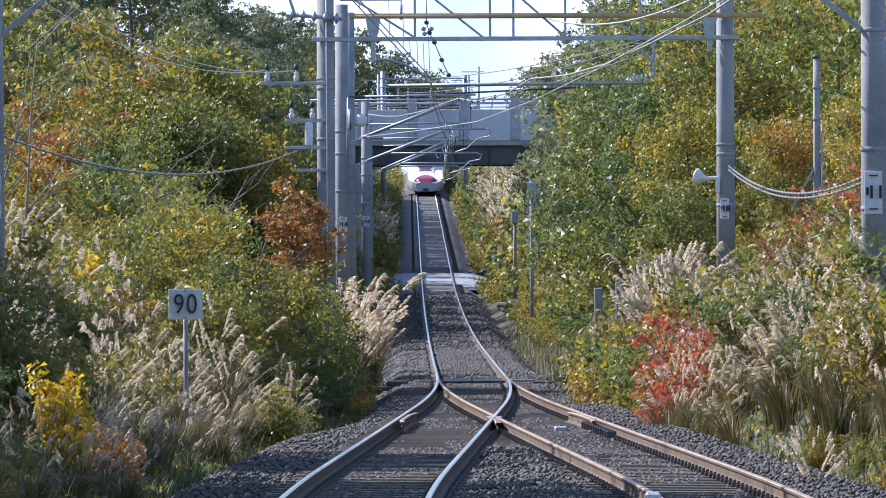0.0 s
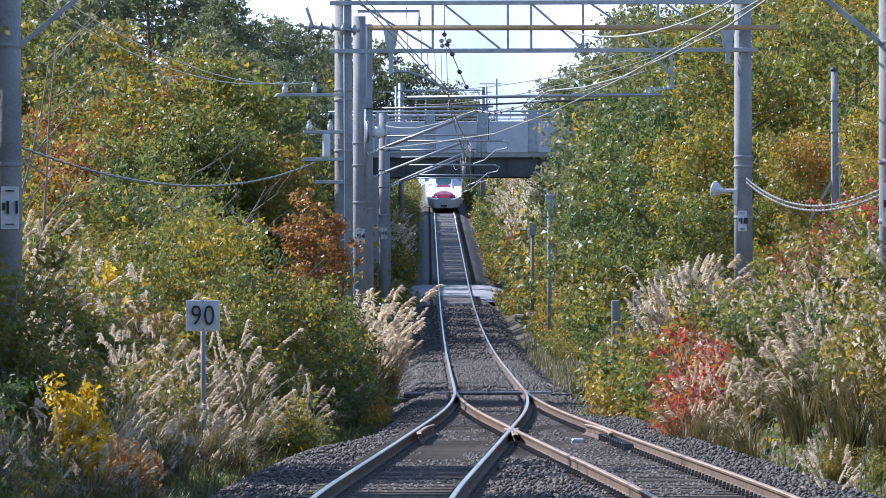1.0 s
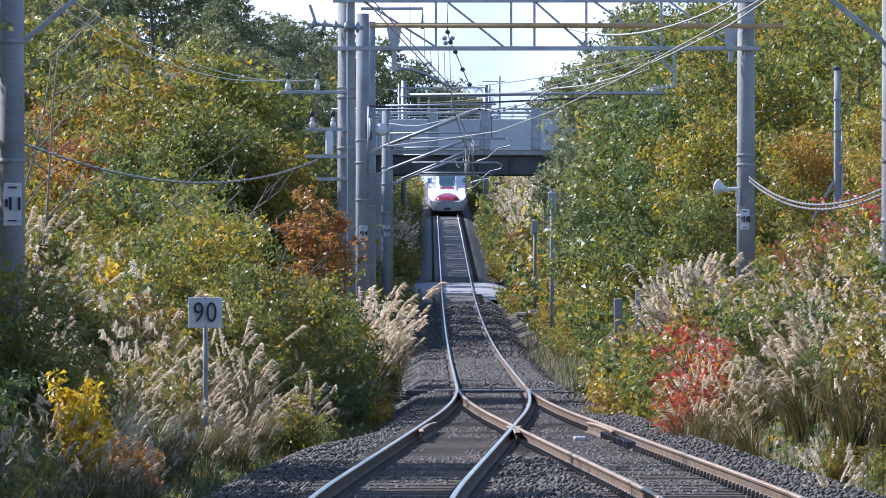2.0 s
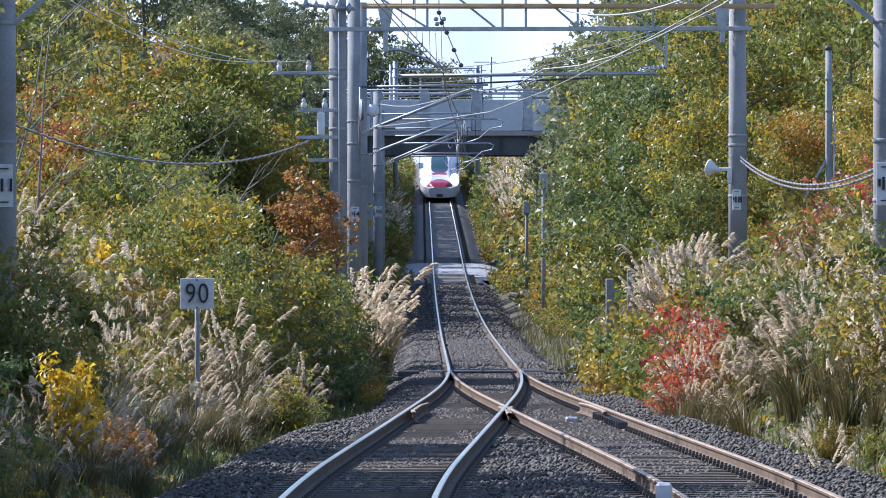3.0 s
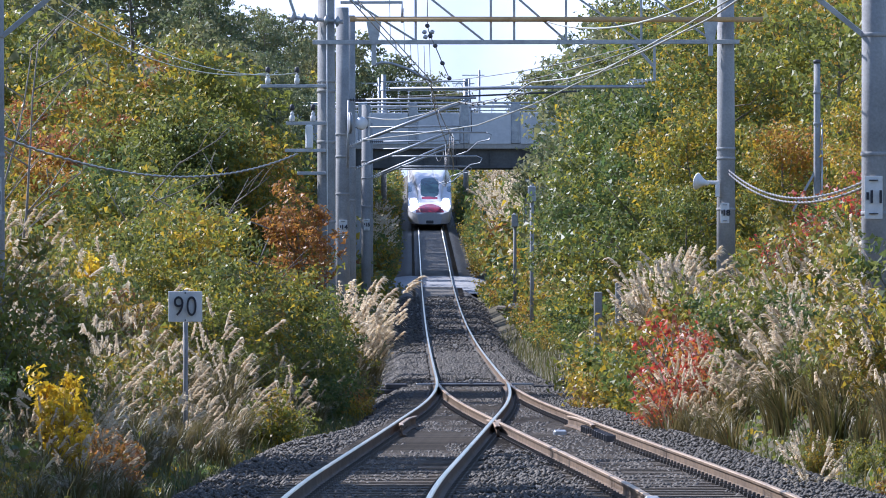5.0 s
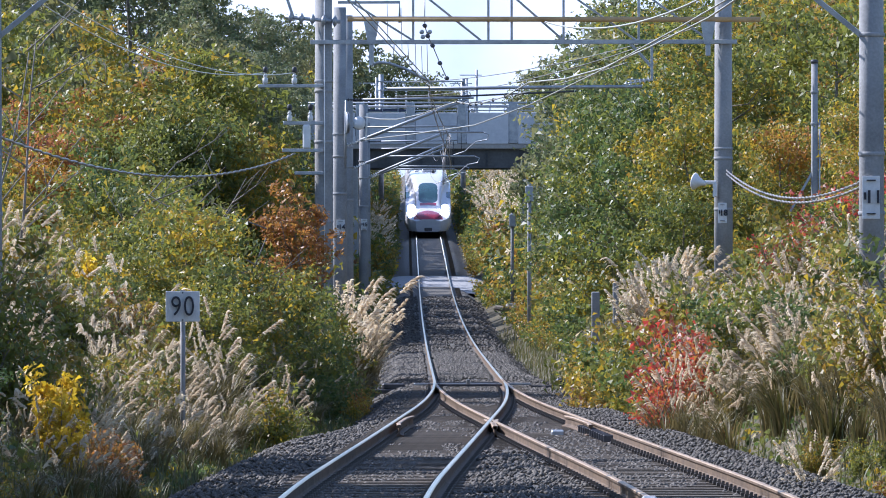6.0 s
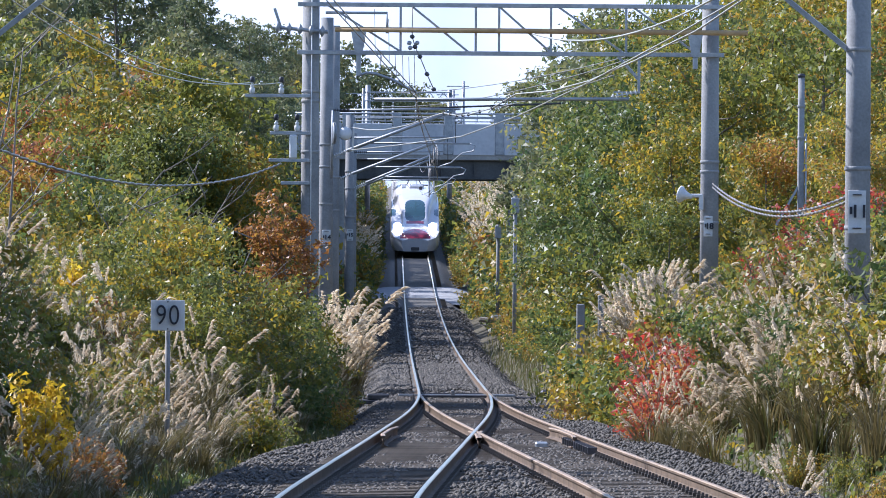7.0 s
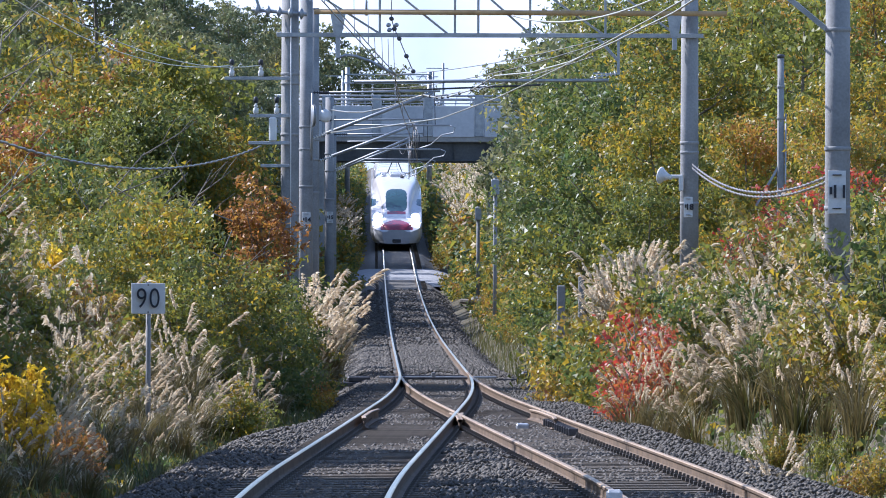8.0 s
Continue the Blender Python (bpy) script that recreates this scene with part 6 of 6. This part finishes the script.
    # bushes at the foot of the left portal pole
    for x, yy, sc in ((-2.3, 138, 1.1), (-2.05, 135, 0.95), (-2.3, 131, 0.95), (-2.1, 128, 0.8), (-2.5, 126, 0.85)):
        P.put((rng.choice(("green", "mixed")), rng.randrange(2)), x, yy, sc)
    # bushes before the marker posts and the pale stand of pampas
    for x, yy, sc in ((3.2, 138, 1.0), (3.5, 140, 1.1), (3.85, 139, 1.15), (3.6, 143, 1.1), (3.95, 143.5, 1.15), (3.3, 144, 1.25), (3.45, 142, 1.25), (3.15, 141, 1.1), (3.1, 134, 0.9), (3.6, 134, 1.2), (4.1, 131, 1.3), (4.5, 131.5, 1.4), (4.9, 132, 1.4), (3.6, 127, 1.0), (4.1, 126, 1.25), (3.0, 128, 0.8)):
        P.put((rng.choice(("green", "mixed", "yellow")), rng.randrange(2)), x, yy, sc)
    P.join("bank_bushes", "mass of green and yellowing bushes on the banks")
    for x, yy, s in ((-4.75, 84, 1.0), (-4.6, 83, 0.85), (-4.4, 82, 0.65), (-4.9, 85.5, 0.8)):
        P.put(("gold", 0), x, yy, s, -0.25)
    for x, yy, s, k in ((-6.4, 112, 1.1, "yellow"), (-5.3, 112.5, 1.0, "mixed"), (-7.1, 111, 1.1, "yellow"), (-4.7, 112.8, 0.9, "mixed"), (-5.8, 110, 0.9, "yellow")):
        P.put((k, rng.randrange(2)), x, yy, s)
    P.put(("gold", 0), -5.9, 117, 1.2, -0.3)
    P.put(("gold", 0), -4.6, 121, 1.2, -0.3)
    for x, yy, s in ((-4.15, 84.5, 0.6), (-4.3, 85, 0.7)):
        P.put(("rust", 0), x, yy, s)
    P.clear()


def build_pampas():
    pr = {}
    for v in range(4):
        pr["thin", v] = make_pampas(201 + v, 6 + v, 1.3, 0.3, (0.5, 0.45, 0.3, -0.3)[v], "tall pampas grass with a few cream plumes")
    for v in range(2):
        pr["thick", v] = make_pampas(221 + v, 36, 1.5, 0.3, 0.12, "dense pampas grass clump full of cream plumes", k=16, wide=0.042)
        pr["far", v] = make_pampas(231 + v, 22, 1.5, 0.34, 0.2, "distant pampas grass stand with pale plumes", k=7, wide=0.07, blades=40)
        pr["tussock", v] = make_pampas(241 + v, 3, 1.15, 0.26, 0.3, "arching tussock of green and straw grass with few plumes", k=20, blades=150)
    P = Planter(pr, 5)
    P.rng.uniform = lambda a, b, r=random.Random(5): r.uniform(a, b) if b < 300 else r.choice((0.0, 35.0, -30.0, 70.0, -75.0, 150.0, 15.0))
    rng = random.Random(31)
    # tall grass along the edge of the ballast
    for _ in range(60):
        y = rng.uniform(78, 138)
        P.put(("thin", rng.randrange(4)), left_x(y) - 2.55 - 0.6 * (1 - sm(102, 116, y)) - rng.uniform(0, 1.6), y, rng.uniform(0.5, 0.9))
    # left band
    for _ in range(95):
        y = rng.uniform(80, 122)
        x = left_x(y) - 3.1 - rng.uniform(0, 5.8)
        if abs(x) / y > 0.07 or (76 < y < 100.5 and abs(x / y + 0.038) < 0.009):
            continue
        P.put(("thin", rng.randrange(4)), x, y, rng.uniform(0.75, 1.1) * (0.72 if y < 92 else 1.0))
    # big rounded clump beside the points
    for x, y, s in ((-2.15, 156, 1.5), (-1.85, 155, 1.35), (-2.5, 157, 1.55), (-2.1, 158, 1.75), (-1.65, 158, 1.45), (-2.75, 155.5, 1.3), (-2.35, 154.5, 1.25), (-1.6, 155.5, 1.15), (-2.0, 154, 1.0), (-2.6, 154, 1.05), (-2.3, 156.5, 1.65), (-1.9, 157, 1.6)):
        P.put(("thick", rng.randrange(2)), x, y, s)
    # small plumes over the bank at the portal's foot
    for x, y, s in ((-2.9, 132, 0.85), (-3.3, 130, 0.9), (-2.6, 134, 0.8), (-3.7, 128, 0.85), (-4.3, 122, 0.85)):
        P.put(("thin", rng.randrange(4)), x, y, s, -0.25)
    # tussocks that cover the foot of the left bank
    for _ in range(95):
        y = rng.uniform(72, 146)
        x = left_x(y) - 2.4 - 0.6 * (1 - sm(102, 116, y)) - rng.uniform(0, 3.6) ** 1.15
        if abs(x) / y > 0.071:
            continue
        P.put(("tussock", rng.randrange(2)), x, y, rng.uniform(0.6, 1.05) * (0.8 if y < 92 else 1.0))
    for x, y, s in ((-6.6, 103, 0.8), (-6.2, 101, 0.75)):
        P.put(("thick", rng.randrange(2)), x, y, s)
    # right band
    for _ in range(165):
        y = rng.uniform(74, 120)
        x = right_x(y) + 2.2 + shoulder(y) + rng.uniform(0.1, 4.0)
        if abs(x) / y > 0.07:
            continue
        P.put(("thin", rng.randrange(4)), x, y, rng.uniform(0.95, 1.35), 0.0)
    for x, y, s in ((4.2, 136, 1.35), (4.45, 136.5, 1.4), (4.75, 136, 1.4), (5.0, 137, 1.35), (4.55, 138, 1.45), (4.3, 138, 1.4)):
        P.put(("thick", rng.randrange(2)), x, y, s, 0.0)
    for x, y in ((4.2, 107), (4.0, 110), (4.4, 109), (4.7, 111), (4.5, 105), (4.1, 112.5), (4.35, 114.5), (4.7, 116), (4.0, 115), (3.7, 110.5), (3.9, 111.5), (4.5, 112)):
        P.put(("thin", rng.randrange(4)), x, y, 1.1)
    # plumes in front on the right, and higher on the left bank
    for _ in range(36):
        y = rng.uniform(86, 112)
        x = right_x(y) + 2.3 + shoulder(y) + rng.uniform(0, 1.9)
        if x / y < 0.069:
            P.put(("thin", rng.randrange(4)), x, y, rng.uniform(0.95, 1.4), -0.05)
    for _ in range(15):
        y = rng.uniform(107, 115.5)
        x = -3.5 - rng.uniform(0, 4.6)
        P.put(("thin", rng.randrange(4)), x, y, rng.uniform(1.05, 1.45), -0.05)
    for x, y, s in ((4.5, 82, 0.7),):
        P.put(("thick", rng.randrange(2)), x, y, s)
    # pale stands beyond the bridge
    for i in range(46):
        y = rng.uniform(368, 470)
        x = base_x(y) + 3.4 + rng.uniform(0, 3.0)
        P.put(("far", rng.randrange(2)), x, y, rng.uniform(1.2, 1.8))
    for i in range(14):
        y = rng.uniform(372, 440)
        x = base_x(y) - 2.6 - rng.uniform(0, 1.3)
        P.put(("far", rng.randrange(2)), x, y, rng.uniform(1.0, 1.5))
    P.clear()


def build_undergrowth():
    """Low leaves and grass that cover the banks."""
    rng = np.random.default_rng(77)
    for name, mat, n, lab, sides in (("ground_leaves", L_MIXED, 30000, "low leafy ground cover of the banks", (-1, 1)), ("ground_leaves", L_GREEN, 22000, "green creeping ground cover of the banks", (-1, 1))):
        y = 64 + 100 * rng.random(n) ** 1.3
        s = np.where(rng.random(n) < 0.5, -1, 1)
        u = 7.5 * rng.random(n) ** 1.4
        x = np.array([left_x(b) - 2.3 - 0.75 * (1 - sm(102, 116, b)) - a if c < 0 else right_x(b) + 1.95 + shoulder(b) + a for a, b, c in zip(u, y, s)])
        z = np.array([ground_z(a, b) for a, b in zip(x, y)]) + 0.42 * rng.random(n) ** 1.5 * np.clip(u / 1.0, 0.25, 1)
        V, F = leaf_arrays(rng, np.stack([x, y, z], 1), 0.11)
        tagged(new(name, fast_mesh(name, V, F, [mat])), lab, "ground cover", kind="stuff")
    n = 13000
    y = 62 + 190 * rng.random(n) ** 1.5
    s = np.where(rng.random(n) < 0.5, -1, 1)
    u = 3.2 * rng.random(n) ** 1.8
    x = np.array([left_x(b) - 2.15 - 0.75 * (1 - sm(102, 116, b)) - a if c < 0 else right_x(b) + 1.85 + shoulder(b) + a for a, b, c in zip(u, y, s)])
    z = np.array([ground_z(a, b) for a, b in zip(x, y)])
    h = (0.22 + 0.4 * rng.random(n)) * np.clip(0.4 + u, 0.4, 1.1)
    a = rng.random(n) * 6.28
    t = np.linspace(0, 1, 4)[None, :, None]
    d = np.stack([np.cos(a), np.sin(a), np.zeros(n)], 1)
    Q = np.stack([x, y, z], 1)[:, None] + d[:, None] * (h * 0.5)[:, None, None] * t**2
    Q[..., 2] += h[:, None] * np.linspace(0, 1, 4)[None]
    V, F = strip_arrays(Q, 0.02 + 0.012 * rng.random(n), np.stack([-np.sin(a), np.cos(a), np.zeros(n)], 1))
    tagged(new("bank_grass", fast_mesh("bank_grass", V, F, [M_GREENBLADE])), "rough green and straw grass along the ballast edge", "grass", kind="stuff")


build_trees()
build_shrubs()
build_pampas()
build_undergrowth()

# ================= what moves =================


def train_pose(y):
    dz = rail_z(y + 15) - rail_z(y)
    return pose(base_x(y), y, rail_z(y), math.degrees(math.atan2(dz, 15)), 0, math.degrees(math.atan(0.0046)))


TRAIN_ROWS = [(0.0, 545.0), (2.5, 494.5), (4.5, 453.0), (6.5, 412.0), (8.0, 379.0)]


CAR_SPEED = 15.5
CAR_NOSE = [(3.2, -0.7), (6.2, -8.7), (6.8, -7.8)]          # second, place of the nose along the bridge


def car_pose(t, k):
    t0, x0 = CAR_NOSE[k]
    return pose(x0 - CAR_SPEED * (t - t0) + 2.3, 352.6, 7.96)


def motions():
    for k, car in enumerate(cars):
        walk(car, [(t, car_pose(t, k)) for t in (0.0, 4.0, 8.0)])
    walk(train, [(t, train_pose(y)) for t, y in TRAIN_ROWS])


motions()
